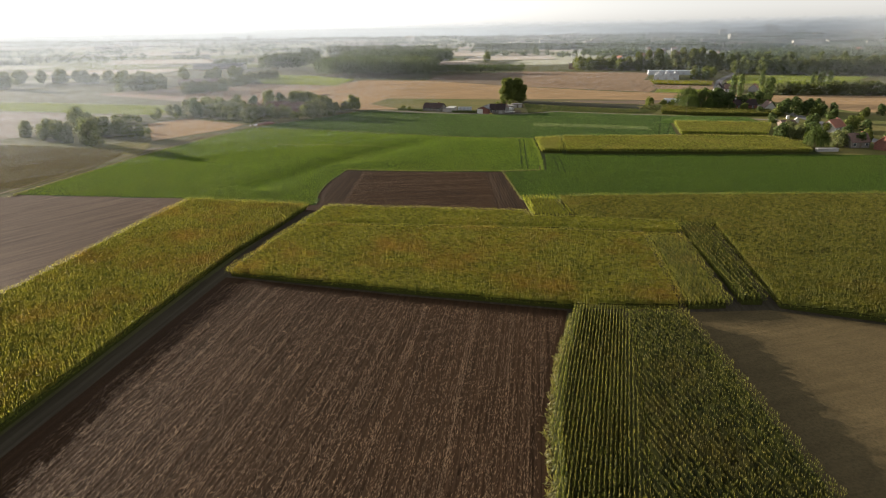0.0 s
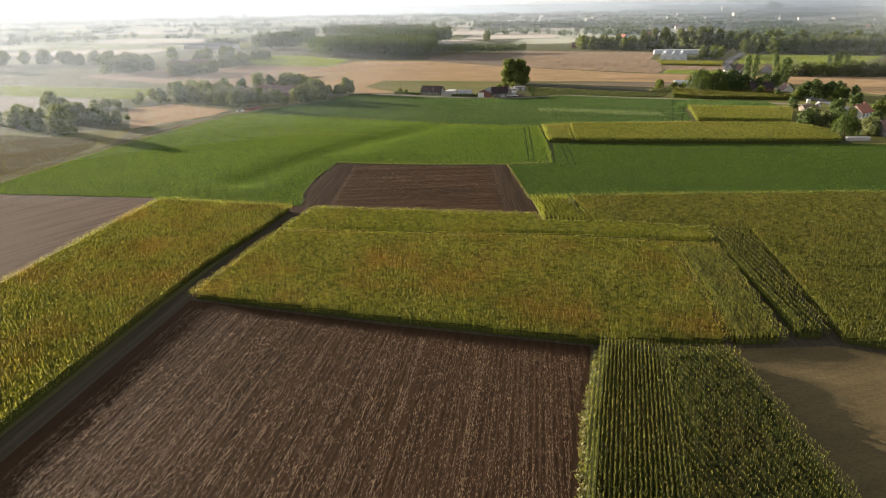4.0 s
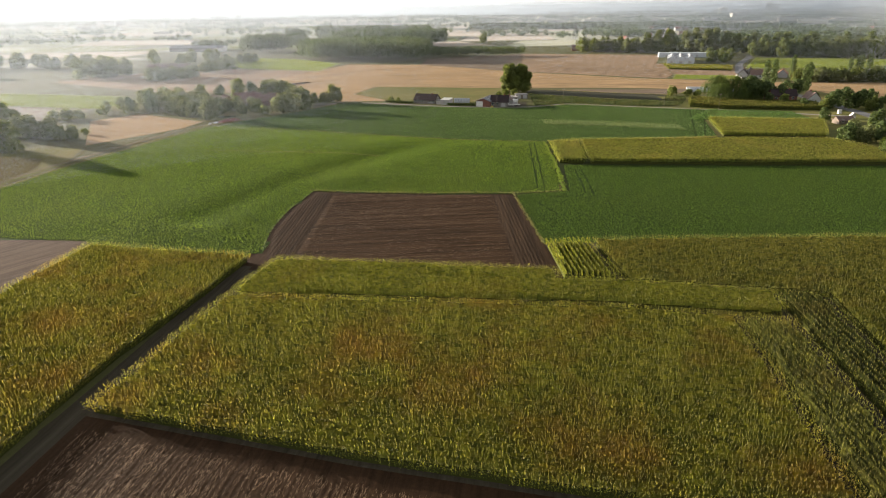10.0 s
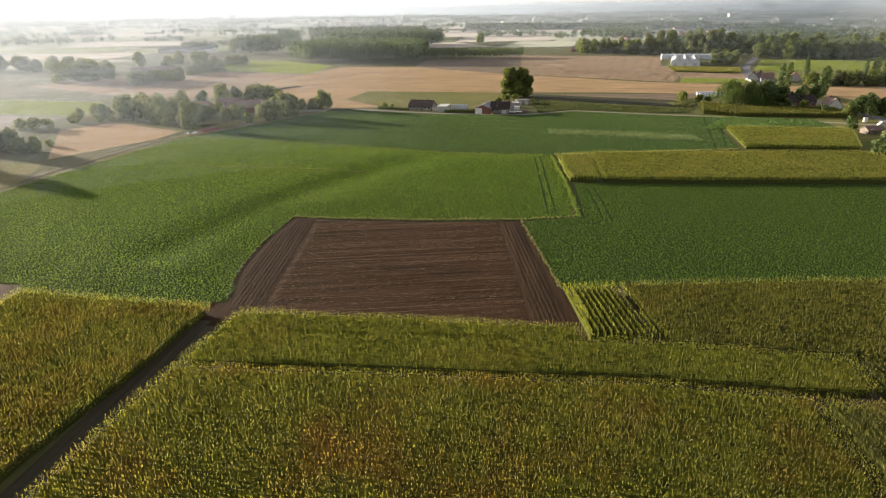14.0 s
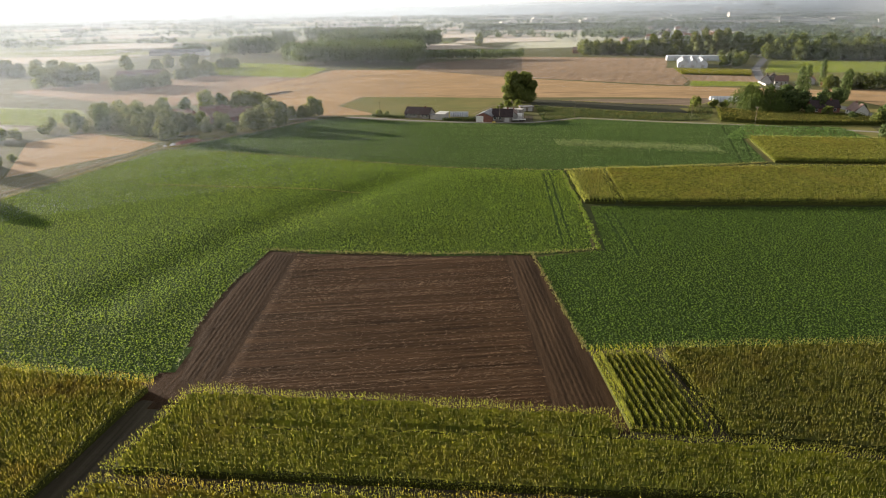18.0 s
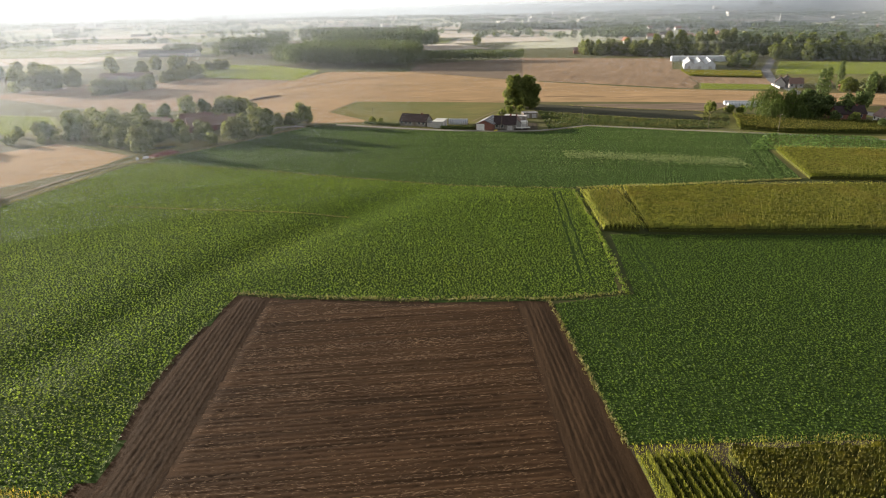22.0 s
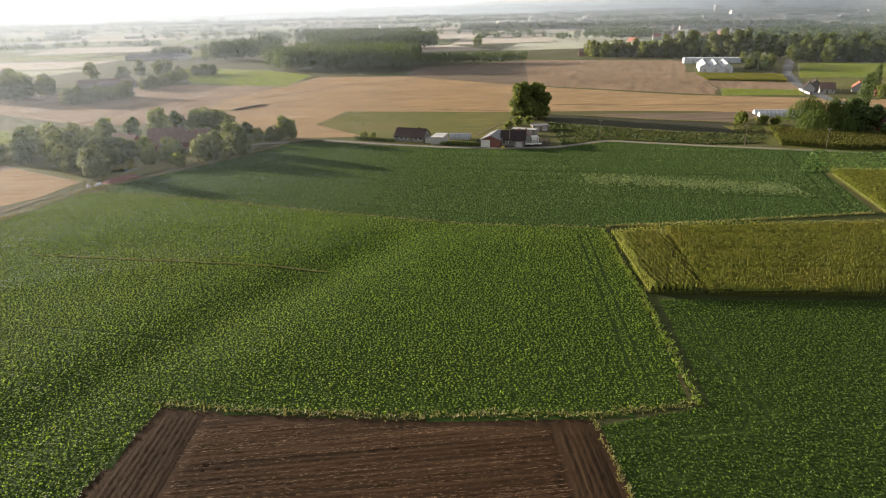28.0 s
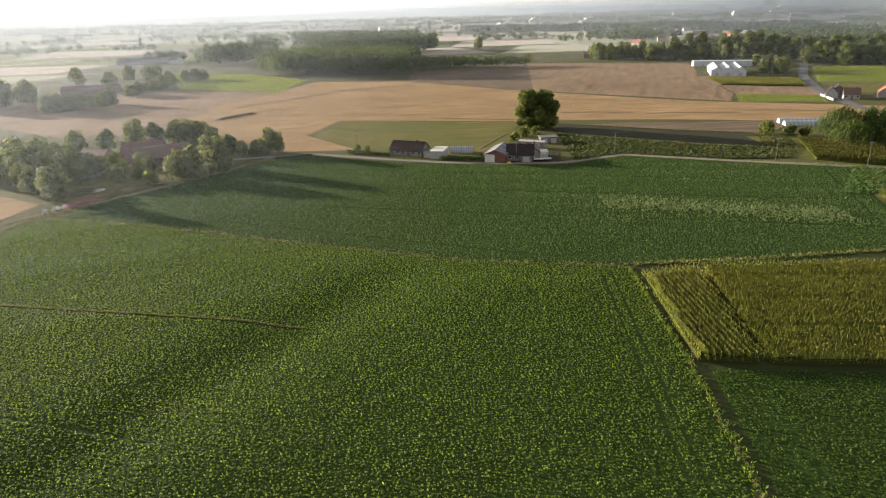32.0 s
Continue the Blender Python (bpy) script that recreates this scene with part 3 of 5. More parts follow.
sheet("wheat_field", [(88, 840), (239.7, 786), (198.5, 668), (164, 531), (61.2, 604)], None, M_WHEAT2, "pale stubble field with tramlines", "field")
# The poplar wood's shade is put into this stubble field's darker colour.
sheet("grey_field", [(-29, 690), (-24, 770), (90, 838), (62, 602)], None, M_BARE_SHADED, "stubble field greyed with painted poplar wood shade", "field")
sheet("meadow", [(-278, 834), (-176, 792), (-113, 721), (-117, 631), (-201, 667)], None, M_LAWN, "fresh green meadow by the wheat", "field")
sheet("meadow", [(166, 527), (179, 561), (221, 545), (211, 519)], None, M_LAWN, "green meadow beside the wheat", "field")
sheet("stubble_field", [(179, 561), (188.5, 604), (238, 580), (227, 543), (221, 545)], None, M_WHEAT2, "pale stubble strip before the maize plot", "field")
sheet("stubble_field", [(163, 533), (198, 667), (216, 661), (256, 632), (238, 582), (188, 606), (178, 561)], None, M_WHEAT2, "pale stubble round the maize plot", "field")
sheet("meadow", [(319, 726), (440, 680), (360, 590), (297, 601), (256, 608)], None, M_LAWN, "green meadow beside the road", "field")
sheet("meadow", [(256, 603), (297, 597), (356, 586), (300, 540), (242, 552)], None, M_GRASS, "rough meadow near the village houses", "field")
sheet("meadow", [(-366, 500), (-211, 461), (-190, 430), (-196, 404), (-320, 436), (-420, 470)], None, M_LAWN, "bright green meadow in morning light", "field")
sheet("bare_field", [(-330, 433), (-200, 402), (-215, 330), (-240, 297), (-330, 300), (-420, 380)], None, M_GREYF, "grey brown bare field", "field")
sheet("rough_meadow", [(-221, 295), (-184, 295), (-146, 296), (-136, 266), (-146, 196), (-180, 236), (-240, 200), (-300, 260)], None, M_GRASS, "rough tan and green meadow", "field")
RIPE = [(-147, 203), (-141, 238), (-143, 262), (-150, 276), (-193, 287), (-290, 306), (-330, 262), (-240, 192), (-170, 192)]
sheet("ripe_field", RIPE, None, M_RIPE, "olive brown field of ripe crop", "field")
sheet("bare_field", [(89, 470), (122, 466), (154, 467), (151, 448), (133, 438), (126, 441), (100, 450), (68, 468)], None, M_BARE_SHADED, "brown bare strip beside the stubble", "field")
sheet("vegetable_plot", VEG_A, None, M_VEGSOIL, "dark bare vegetable bed", "field")
sheet("vegetable_plot", VEG_B, None, M_LEAFSHADE, "vegetable plot beside the farm, leaf shade in its green", "field")
sheet("pasture", [(134.5, 377), (120, 345), (111, 304), (170, 297), (172, 335), (190, 380), (196, 420), (124, 430), (123, 391)], None, M_GRASS, "rough grass between corn strips", "field")
sheet("village_green", [(150, 252), (210, 246), (260, 300), (240, 420), (200, 440), (196, 380), (172, 334), (154, 272)], None, M_GRASS, "grass gardens of the village", "field")
sheet("farm_yard", [(-36, 417.5), (-18, 409), (14, 398.5), (14, 414), (-18, 421)], None, M_GRASS, "short grass farm garden", "yard")
sheet("farm_yard", [(14, 398), (24, 395.5), (42, 395), (44, 412), (26, 418), (14, 412)], None, M_TRACK, "trodden earth farm yard", "yard")
ribbon("road", [(-110, 400), (-90, 409), (-74.5, 414), (-49.5, 417.3), (-17.6, 404.5), (0, 398), (23, 393.4), (42.9, 392.8), (65.7, 403), (100.8, 388.6), (142.5, 373.1), (190, 350)], 3.0, 0.12, M_ROAD,
       "narrow pale concrete farm road", "road")
ribbon("road", [(420, 920), (390, 860), (320, 740), (268, 647), (233, 567), (214, 500), (207, 440), (203, 380), (200, 350), (192, 300), (188, 240), (190, 150)], 6.5, 0.125, M_ASPHALT, "grey asphalt village road", "road")
ribbon("track", [(-60.5, 10), (-56.2, 63), (-49.5, 121), (-42.4, 174.5)], 3.6, 0.006, M_TRACK, "dark dirt track beside the corn", "track")
ribbon("track", [(-150, 186), (-140, 262), (-122, 336), (-112, 350), (-104, 357), (-86, 382), (-66, 413)], 1.4, 0.115, M_TRACK_PALE, "pale dirt track along the trees", "track")
ribbon("verge", [(-41, 229.4), (-29, 227.4), (-18, 226.2), (-7.5, 225.3), (7.4, 225.2), (18.2, 224.4), (33.2, 226.6)], 1.5, 0.008, M_VERGE, "weedy field verge beside brown soil", "verge")
sheet("verge", [(33, 226), (37, 300), (115, 306), (155, 293), (156, 250), (39, 256), (36.5, 226)], -0.006, M_VERGE, "dark weedy ground round the maize strip", "verge")
ribbon("verge", [(33.2, 226), (36.0, 259), (38.0, 298)], 0.8, 0.014, M_VERGE, "weedy earth path between crops", "verge")
ribbon("track", [(-150, 455), (-137, 478), (-120, 511), (-100, 545)], 1.6, 0.115, M_TRACK_PALE, "faint track across the stubble", "track")
ribbon("track", [(-126, 556), (-100, 590), (-66, 640), (-20, 658)], 1.4, 0.115, M_TRACK, "dark field edge across the stubble", "track")
ribbon("track", [(-61, 460), (-56, 480), (-51.5, 499.5)], 1.2, 0.115, M_TRACK_PALE, "pale worn path along the paddock", "track")
ribbon("track", [(-6, 500), (12, 494), (37, 487)], 0.9, 0.115, M_TRACK, "dark seam behind the paddock", "track")
for k, (p, q, w) in enumerate((((104, 496), (150, 491), 2.2), ((62, 507), (98, 500), 1.6), ((60, 560), (128, 541), 1.0), ((-60, 545), (54, 536), 0.8), ((-90, 590), (52, 566), 0.6), ((-110, 520), (40, 508), 0.6), ((-80, 640), (30, 600), 0.6), ((150, 500), (225, 478), 1.0))):
    ribbon("tramline", [p, ((p[0] + q[0]) / 2, (p[1] + q[1]) / 2 + 1.5), q], w, 0.118 + 0.001 * k, M_LINE, "worn wheel line across the stubble", "track")
for k in range(22):
    ribbon("tramline", [(66 + 4.7 * k, 604 - 3.2 * k), (90 + 4.85 * k, 634 - 3.1 * k), (114 + 5.0 * k - 1.2 * max(0, k - 14) , 664 - 3.0 * k)], 0.55, 0.13, M_LINE, "wheel line in the pale stubble", "track")
for k in range(7):
    ribbon("tramline", [(66 + 4 * k, 622 + 31 * k), (122 + 3.6 * k, 590 + 29 * k), (172 + 8 * k, 556 + 33 * k)], 0.55, 0.134, M_LINE, "cross wheel line in the pale stubble", "track")

corn_field(CORN_L, 0.11, M_CORN, 1, "tall yellow-green maize with rusty patches", M_TASSEL, step=0.27)
corn_field(CORN_M, -1.40, M_CORN, 2, "tall ripening maize with rust-brown tassels", M_TASSEL, step=0.25)
corn_field(CORN_ME, -0.02, M_CORN_OLIVE, 12, "tall olive maize in fine rows", step=0.26, row=0.9)
corn_field(CORN_H, -1.47, M_CORN_FRESH, 11, "bright green maize headland in long rows", lanes=[[(-40, 165), (14, 161.4), (28, 160.2)]], gap=0.26, step=0.22)
corn_field(CORN_RS, 0.07, M_CORN_DARK, 13, "dark green maize strip in slanted rows", step=0.26, row=1.0)
corn_field(CORN_RB, -0.06, M_CORN_FRESH, 14, "green maize block in clear rows", step=0.26, row=1.0)
corn_field(CORN_R, -1.50, M_CORN_OLIVE, 3, "tall olive green maize in long rows",
           lanes=[[(83, 122.5), (86.5, 120.8)], [(70, 135), (68, 140)]] + [[(36, y + 2.2), (190, y - 8.6)] for y in (176, 170, 161)] + [[(68, y), (190, y - 8.6)] for y in (148, 139, 131, 118)], gap=0.3, step=0.30, leaves=4)
corn_field(STRIP_A, 0.26, M_CORN_DARK, 4, "dark green maize in clear straight rows", step=0.3, row=0.52)
corn_field(STRIP_B, -0.20, M_CORN_DARK, 5, "dark green maize in slanting rows", step=0.26, row=0.84)
corn_field(CORN_2A, -0.03, M_CORN_GOLD, 15, "yellow-green maize block in short rows", step=0.28, row=1.0)
corn_field(CORN_2, -1.54, M_CORN_GOLD, 6, "long strip of yellow-green maize", step=0.36, leaves=4, lanes=[[(56, 278.5), (78, 277)], [(49, 268.5), (150, 262)], [(51, 288.5), (150, 284)]], gap=0.32)
corn_field(CORN_3, -1.4, M_CORN_GOLD, 7, "small block of yellow-green maize", step=0.42, leaves=4)
corn_field([(139, 420), (126.5, 386), (143, 375.5), (192, 368), (196, 392), (160, 401)], -1.35, M_CORN_DARK, 16, "low strip of olive maize", step=0.8)
corn_field([(199, 652), (189.5, 607), (236, 586), (254, 628)], -1.3, M_CORN_OLIVE, 17, "low maize plot before the greenhouse", height=1.6, step=1.0)
leafy_field(BEET_S, 1.5, M_BEET, 8, "wide field of bright green beet", relief=swell, lanes=[[(-95, 288.3), (-25, 274.1)], [(26, 229), (31.5, 296)], [(28, 229), (33.5, 296)], [(-70, 252), (-42, 246)]], gap=0.24)
leafy_field(BEET_N, 1.42, M_POTATO, 18, "wide field of dark green potato plants", 0.66, 0.54, 0.54, name="potato_field", leaves=3,
            lanes=[[(99, 300), (123, 374)], [(102, 299), (130, 373)], [(20, 306), (-60, 336)], [(-60, 352), (104, 318)], [(-52, 372), (112, 340)], [(-40, 392), (120, 358)]], gap=0.4)
leafy_field(BEET_2, 1.5, M_BEET_DEEP, 9, "field of deep green beet", lanes=[[(41, 252), (40, 235), (38.8, 224), (36.5, 220.6), (28, 220)], [(43, 252), (42, 235), (40.8, 222)], [(24, 215), (27, 206)]], gap=0.26)
leafy_field(VEG_B, 1.2, M_VEG, 10, "plot of leafy vegetables", 1.0, 0.9, 1.4, name="vegetable_rows")
leafy_field([(131, 434), (121, 410), (117, 400), (122, 391), (128, 398), (134.5, 411), (140, 428)], 1.2, M_VEG, 20, "rough leafy weeds between the plots", 1.2, 1.1, 1.2, name="weed_patch")
leafy_field([(112, 346), (134, 377), (141, 374), (170, 366), (168, 338), (121, 345)], 1.2, M_POTATO, 19, "plot of leafy potato plants", 1.0, 0.9, 1.2, name="potato_field")
for poly, st in (([(-364, 497), (-213, 459), (-193, 430), (-198, 406), (-320, 438), (-416, 470)], 0.9), ([(-276, 831), (-178, 790), (-115, 720), (-119, 634), (-201, 669)], 1.5),
                 ([(167, 528), (180, 559), (220, 544), (210, 520)], 1.1), ([(320, 724), (437, 679), (359, 592), (297, 603), (258, 610)], 1.4)):
    leafy_field(poly, 1.3, M_MEADOW, 21, "fresh meadow grass bright in low sun", st, st, st * 0.8, name="meadow_grass", category="grass")
leafy_field(RIPE, 0.5, M_OLIVE, 22, "standing olive brown ripe crop", 0.9, 0.8, 0.8, name="ripe_crop", leaves=3)
rng_w = np.random.default_rng(31)
pale = np.column_stack([rng_w.uniform(44, 102, 2600), rng_w.normal(0, 3.6, 2600)])
pale[:, 1] += 343 - (pale[:, 0] - 49) * 0.30
tuft_mass("weed_patch", pale, M_WEED_PALE, rng_w, "pale weedy streak in the potato field", 0.65, "weeds", 3)
spread = np.column_stack([rng_w.uniform(-60, 110, 2600), rng_w.uniform(305, 398, 2600)])
spread = spread[inside(spread, BEET_N)]
streaks = np.column_stack([rng_w.uniform(2, 116, 9000), rng_w.uniform(318, 388, 9000)])
keep = np.sin((streaks[:, 1] + 0.16 * streaks[:, 0]) * 0.62) + 0.6 * np.sin(streaks[:, 0] * 0.09 + streaks[:, 1] * 0.05) > rng_w.uniform(-0.1, 1.7, 9000)
spread = np.concatenate([spread, streaks[keep & inside(streaks, BEET_N)]])
tuft_mass("weed_patch", spread, M_WEED_PALE, rng_w, "scattered pale weeds among the potatoes", 0.5, "weeds", 2)
tufts("weeds", [[(-41, 229.4), (-29, 227.4), (-18, 226.2), (-7.5, 225.3), (7.4, 225.2), (18.2, 224.4), (33.2, 226.6)]], 0.9, 9, M_WEED, 32, "dry yellow weeds along the brown field", 0.5)
tufts("weeds", [[(33.2, 226), (36.0, 259), (37.8, 298)]], 0.8, 8, M_BEET, 33, "green weeds along the earth path", 0.6)
tufts("weeds", [[(33.2, 226), (36.0, 259), (37.8, 298)]], 0.5, 3, M_WEED, 44, "dry weeds along the earth path", 0.5)
tufts("weeds", [[(18.4, 223), (21.2, 183)]], 0.4, 7, M_WEED, 34, "yellow weeds beside the brown soil", 0.5)
tufts("weeds", [[(-41.4, 181), (-43.2, 193.8), (-43.3, 203.2), (-42.6, 212.8), (-40.2, 228)]], 0.5, 3, M_WEED_PALE, 35, "green weeds beside the brown soil", 0.4)
tufts("weeds", [[(38.6, 299), (66, 300.5), (109, 304.6)]], 0.9, 9, M_WEED, 36, "pale weeds behind the corn strip", 0.6)
tufts("weeds", [[(6, 303.4), (38, 298.8)], [(-29, 315.5), (6, 303.4)], [(-107, 342.5), (-71, 331.5), (-29, 315.5)]], 0.8, 4, M_WEED, 37, "thin weeds between beet and potatoes", 0.5)
ditch = np.linspace((-95, 288.8), (-25, 274.6), 1020) + rng_w.normal(0, 0.14, (1020, 2))
tuft_mass("weeds", ditch, M_WEED, rng_w, "thin line of dry grass along the ditch", 0.38, "weeds", 3, rise=swell(ditch))
tufts("weeds", [[(22.4, 104), (16.6, 86), (12.8, 68.8), (11.4, 56.4), (10.8, 40)]], 0.5, 12, M_WEED, 42, "yellowed edge of weeds beside the maize", 0.6)
tufts("weeds", [[(68, 467), (100, 449.5), (132, 437), (128, 412)], [(133, 436), (150, 449)], [(61, 440), (100, 416.5), (121, 409.5)]], 1.6, 4, M_WEED, 43, "pale weeds round the vegetable plot", 0.7)
tufts("weeds", [[(-66, 414), (-49.5, 419.4), (-17.6, 406.5), (23, 395.4)], [(44, 395), (65.7, 405), (100.8, 390.6), (142, 375)], [(43, 390.6), (65.7, 401), (100.8, 386.6), (135, 375.4)]], 0.8, 5, M_WEED, 39, "rough grass verge of the road", 0.5)
tufts("weeds", [[(-143, 190), (-133, 267), (-114, 344), (-103, 356), (-85, 381), (-64, 412)]], 1.2, 6, M_WEED, 40, "rough grass along the pale track", 0.6)

# straw left in rows on the tilled field, thicker in some bouts
rng_s = np.random.default_rng(41)
straw = in_rows([(-52, 58), (-46.4, 118), (-10.8, 108.4), (20, 101), (15.4, 86), (11.6, 68.8), (10, 56.4), (9.4, 44), (-53.4, 44)], 0.13, 0.375, 0.075, rng_s, 0.05)
across = straw @ np.array((math.cos(0.13), -math.sin(0.13)))
along = straw @ np.array((math.sin(0.13), math.cos(0.13)))
bout_no = np.floor(across / 0.375 + 0.5).astype(int)
broad = np.clip(0.5 + 0.5 * np.sin(across * 1.3 + 1.6 * np.sin(across * 0.37)), 0, 1)
richness = 0.5 * rng_s.uniform(0.0, 1.0, 400)[bout_no % 400] ** 2 + 0.22 * broad ** 3
patchy = np.clip(0.55 + 0.45 * np.sin(along * 0.17 + bout_no * 2.4) + 0.35 * np.sin(along * 0.071 + bout_no), 0, 1.2)
straw = straw[rng_s.uniform(0, 1, len(straw)) < 0.05 + 0.6 * richness * patchy]
pieces = []
for k in range(2):
    n = len(straw)
    lng = rng_s.uniform(0.35, 0.85, n)
    pieces.append(blades(np.column_stack([straw + rng_s.normal(0, 0.07, straw.shape), rng_s.uniform(0.07, 0.15, n)]), math.pi / 2 - 0.13 + rng_s.normal(0, 0.14, n) + math.pi * rng_s.integers(0, 2, n),
                         rng_s.uniform(0.02, 0.25, n), lng, np.full(n, 0.042), rng_s.uniform(0.0, 0.3, n)))
tagged(new("straw_stubble", np_mesh("straw_stubble", *stack_up(pieces), M_STRAW)), "dry straw stubble lying in long rows", "stubble", kind="stuff")
straw2 = in_rows([(-33.2, 225.6), (-18, 224), (12.4, 222), (13.4, 169.8), (-33, 175.4)], 1.475, 0.45, 0.16, rng_s, 0.06)
line_no = np.floor(straw2 @ np.array((math.cos(1.475), -math.sin(1.475))) / 0.45 + 0.5).astype(int)
rich2 = rng_s.uniform(0, 1, 400)[line_no % 400] ** 2.5
straw2 = straw2[rng_s.uniform(0, 1, len(straw2)) < 0.05 + 0.75 * rich2]
n = len(straw2)
tagged(new("straw_stubble", np_mesh("straw_stubble", *blades(np.column_stack([straw2, rng_s.uniform(0.1, 0.17, n)]), math.pi / 2 - 1.475 + rng_s.normal(0, 0.15, n) + math.pi * rng_s.integers(0, 2, n), rng_s.uniform(0.02, 0.25, n),
                                                                  rng_s.uniform(0.35, 0.9, n), np.full(n, 0.05), rng_s.uniform(0, 0.3, n)), M_STRAW)), "sparse straw stubble on brown soil", "stubble", kind="stuff")


# ---- trees ----
def crown_mesh(name, mat, seed, height, radius, base, count, leaf, shape="round"):
    """A crown of leaf clumps gathered on several boughs, with gaps and an uneven outline."""
    rng = np.random.default_rng(seed)
    span = height - base
    nb = 18
    if shape == "column":
        t = np.linspace(0.05, 0.97, nb)
        cz = base + span * t
        cr = radius * np.sin(np.pi * np.clip(t * 0.8 + 0.14, 0, 1)) ** 0.7
        cx, cy = rng.normal(0, radius * 0.12, nb), rng.normal(0, radius * 0.12, nb)
        br = cr * 0.9 + 0.2
    else:
        th = rng.uniform(0, 2 * math.pi, nb)
        t = (np.arange(nb) + rng.uniform(0, 1, nb)) / nb
        ring = np.sqrt(np.clip(1 - (2 * t - 0.85) ** 2 / 1.5, 0.05, 1))
        k = rng.uniform(0.35, 0.66, nb) * ring
        cx, cy = radius * k * np.cos(th), radius * k * np.sin(th)
        cz = base + span * (0.10 + 0.76 * t)
        br = radius * rng.uniform(0.34, 0.50, nb) * (0.7 + 0.3 * ring)
    pick = rng.integers(0, nb, count)
    d = rng.normal(0, 1, (count, 3))
    d /= np.linalg.norm(d, axis=1)[:, None]
    rad = br[pick] * rng.uniform(0.5, 1.08, count) ** 0.6
    c = np.stack([cx[pick], cy[pick], cz[pick]], 1) + d * rad[:, None]
    if shape == "weep":
        c[:, 2] -= rng.uniform(0, 0.25, count) * span * (np.hypot(c[:, 0], c[:, 1]) / radius) ** 1.5
    c[:, 2] = np.clip(c[:, 2], base * 0.5 + 0.1, None)
    nrm = d * 1.0 + rng.normal(0, 0.34, (count, 3))
    nrm /= np.linalg.norm(nrm, axis=1)[:, None]
    a = np.cross(nrm, rng.normal(0, 1, (count, 3)))
    a /= np.linalg.norm(a, axis=1)[:, None]
    b = np.cross(nrm, a)
    s = leaf * rng.uniform(0.6, 1.4, count)[:, None]
    v = np.stack([c - a * s, c + b * s * 0.6, c + a * s, c - b * s * 0.6 + nrm * s * 0.2], 1).reshape(-1, 3)
    f = np.arange(count * 4).reshape(-1, 4)
    return np_mesh(name, v, f, mat)


def trunk_bm(height, r, seed, spread):
    """A tapered trunk with limbs."""
    rng = random.Random(seed)
    bm = bmesh.new()

    def limb(p0, p1, r0, r1, sides=7):
        ax = (p1 - p0).normalized()
        u = ax.orthogonal().normalized()
        w = ax.cross(u)
        rings = []
        for p, rr in ((p0, r0), ((p0 + p1) / 2, (r0 + r1) * 0.5), (p1, r1)):
            rings.append([bm.verts.new(p + (u * math.cos(k * 2 * math.pi / sides) + w * math.sin(k * 2 * math.pi / sides)) * rr) for k in range(sides)])
        for q, s in zip(rings[:-1], rings[1:]):
            for k in range(sides):
                bm.faces.new((q[k], q[(k + 1) % sides], s[(k + 1) % sides], s[k]))
    top = Vector((rng.uniform(-0.3, 0.3), rng.uniform(-0.3, 0.3), height * 0.75))
    limb(Vector((0, 0, -0.1)), top, r, r * 0.35)
    for i in range(5):
        z = height * rng.uniform(0.28, 0.6)
        a = i * 1.3 + rng.uniform(0, 0.6)
        p0 = top * (z / top.z)
        p1 = p0 + Vector((math.cos(a) * spread, math.sin(a) * spread, height * rng.uniform(0.12, 0.28)))
        limb(p0, p1, r * 0.45, r * 0.12, 5)
    return bm


def tree(name, mat, seed, height, radius, base, count, leaf, shape, label, category="tree"):
    root = tagged(new(name), label, category)
    part("trunk", trunk_bm(height, max(0.08, height * 0.022), seed, radius * 0.55), M_BARK, root)
    cr = new("crown", crown_mesh("crown", mat, seed, height, radius, base, count, leaf, shape))
    cr.parent = root
    return root


def park(ob):
    """The pattern of a kind is itself the first one standing; returns a planter."""
    state = {"used": False}

    def put(x, y, scale=1.0, turn=0.0, wide=1.0):
        m = pose(x, y, float(land(x, y)), 0, 0, turn) @ Matrix.Diagonal((scale * wide, scale * wide, scale, 1))
        if not state["used"]:
            state["used"] = True
            ob.matrix_basis = m
            return ob
        c = copy_thing(ob, Matrix())
        c.matrix_basis = m
        return c
    return put


OAK = [park(tree("broadleaf_tree", M_TREE, 20 + i, 10, 4.3, 0.3, 1400, 0.48, "round", "round-crowned green broadleaf tree in full leaf")) for i in range(4)]
DARK = [park(tree("broadleaf_tree", M_TREE_DARK, 30 + i, 10, 4.0, 0.2, 1200, 0.48, "round", "dense dark green broadleaf tree")) for i in range(3)]
WILLOW = [park(tree("willow_tree", M_TREE_PALE, 40 + i, 9, 4.1, 0.3, 1500, 0.45, "weep", "grey-green willow tree with a full crown")) for i in range(3)]
COLUMN = [park(tree("poplar_tree", M_POPLAR, 50 + i, 16, 2.2, 1.0, 900, 0.46, "column", "tall narrow green poplar tree")) for i in range(2)]
FAR_OAK = [park(tree("broadleaf_tree", M_TREE_PALE if i == 1 else M_TREE, 36 + i, 10, 4.3, 0.2, 900, 0.56, "round", "tall green tree in a belt")) for i in range(3)]
TALL = [park(tree("broadleaf_tree", M_TREE_PALE if i else M_TREE, 65 + i, 24, 6.6, 1.0, 1800, 0.85, "round", "very tall broad green tree in a belt")) for i in range(2)]
BUSH = [park(tree("bush", M_TREE, 60 + i, 3, 2.0, 0.1, 500, 0.30, "round", "low rounded green garden bush", "bush")) for i in range(2)]
rt = random.Random(5)


def plant(kinds, x, y, h, ref, wide=1.0):
    return rt.choice(kinds)(x, y, h / ref, rt.uniform(0, 360), wide)


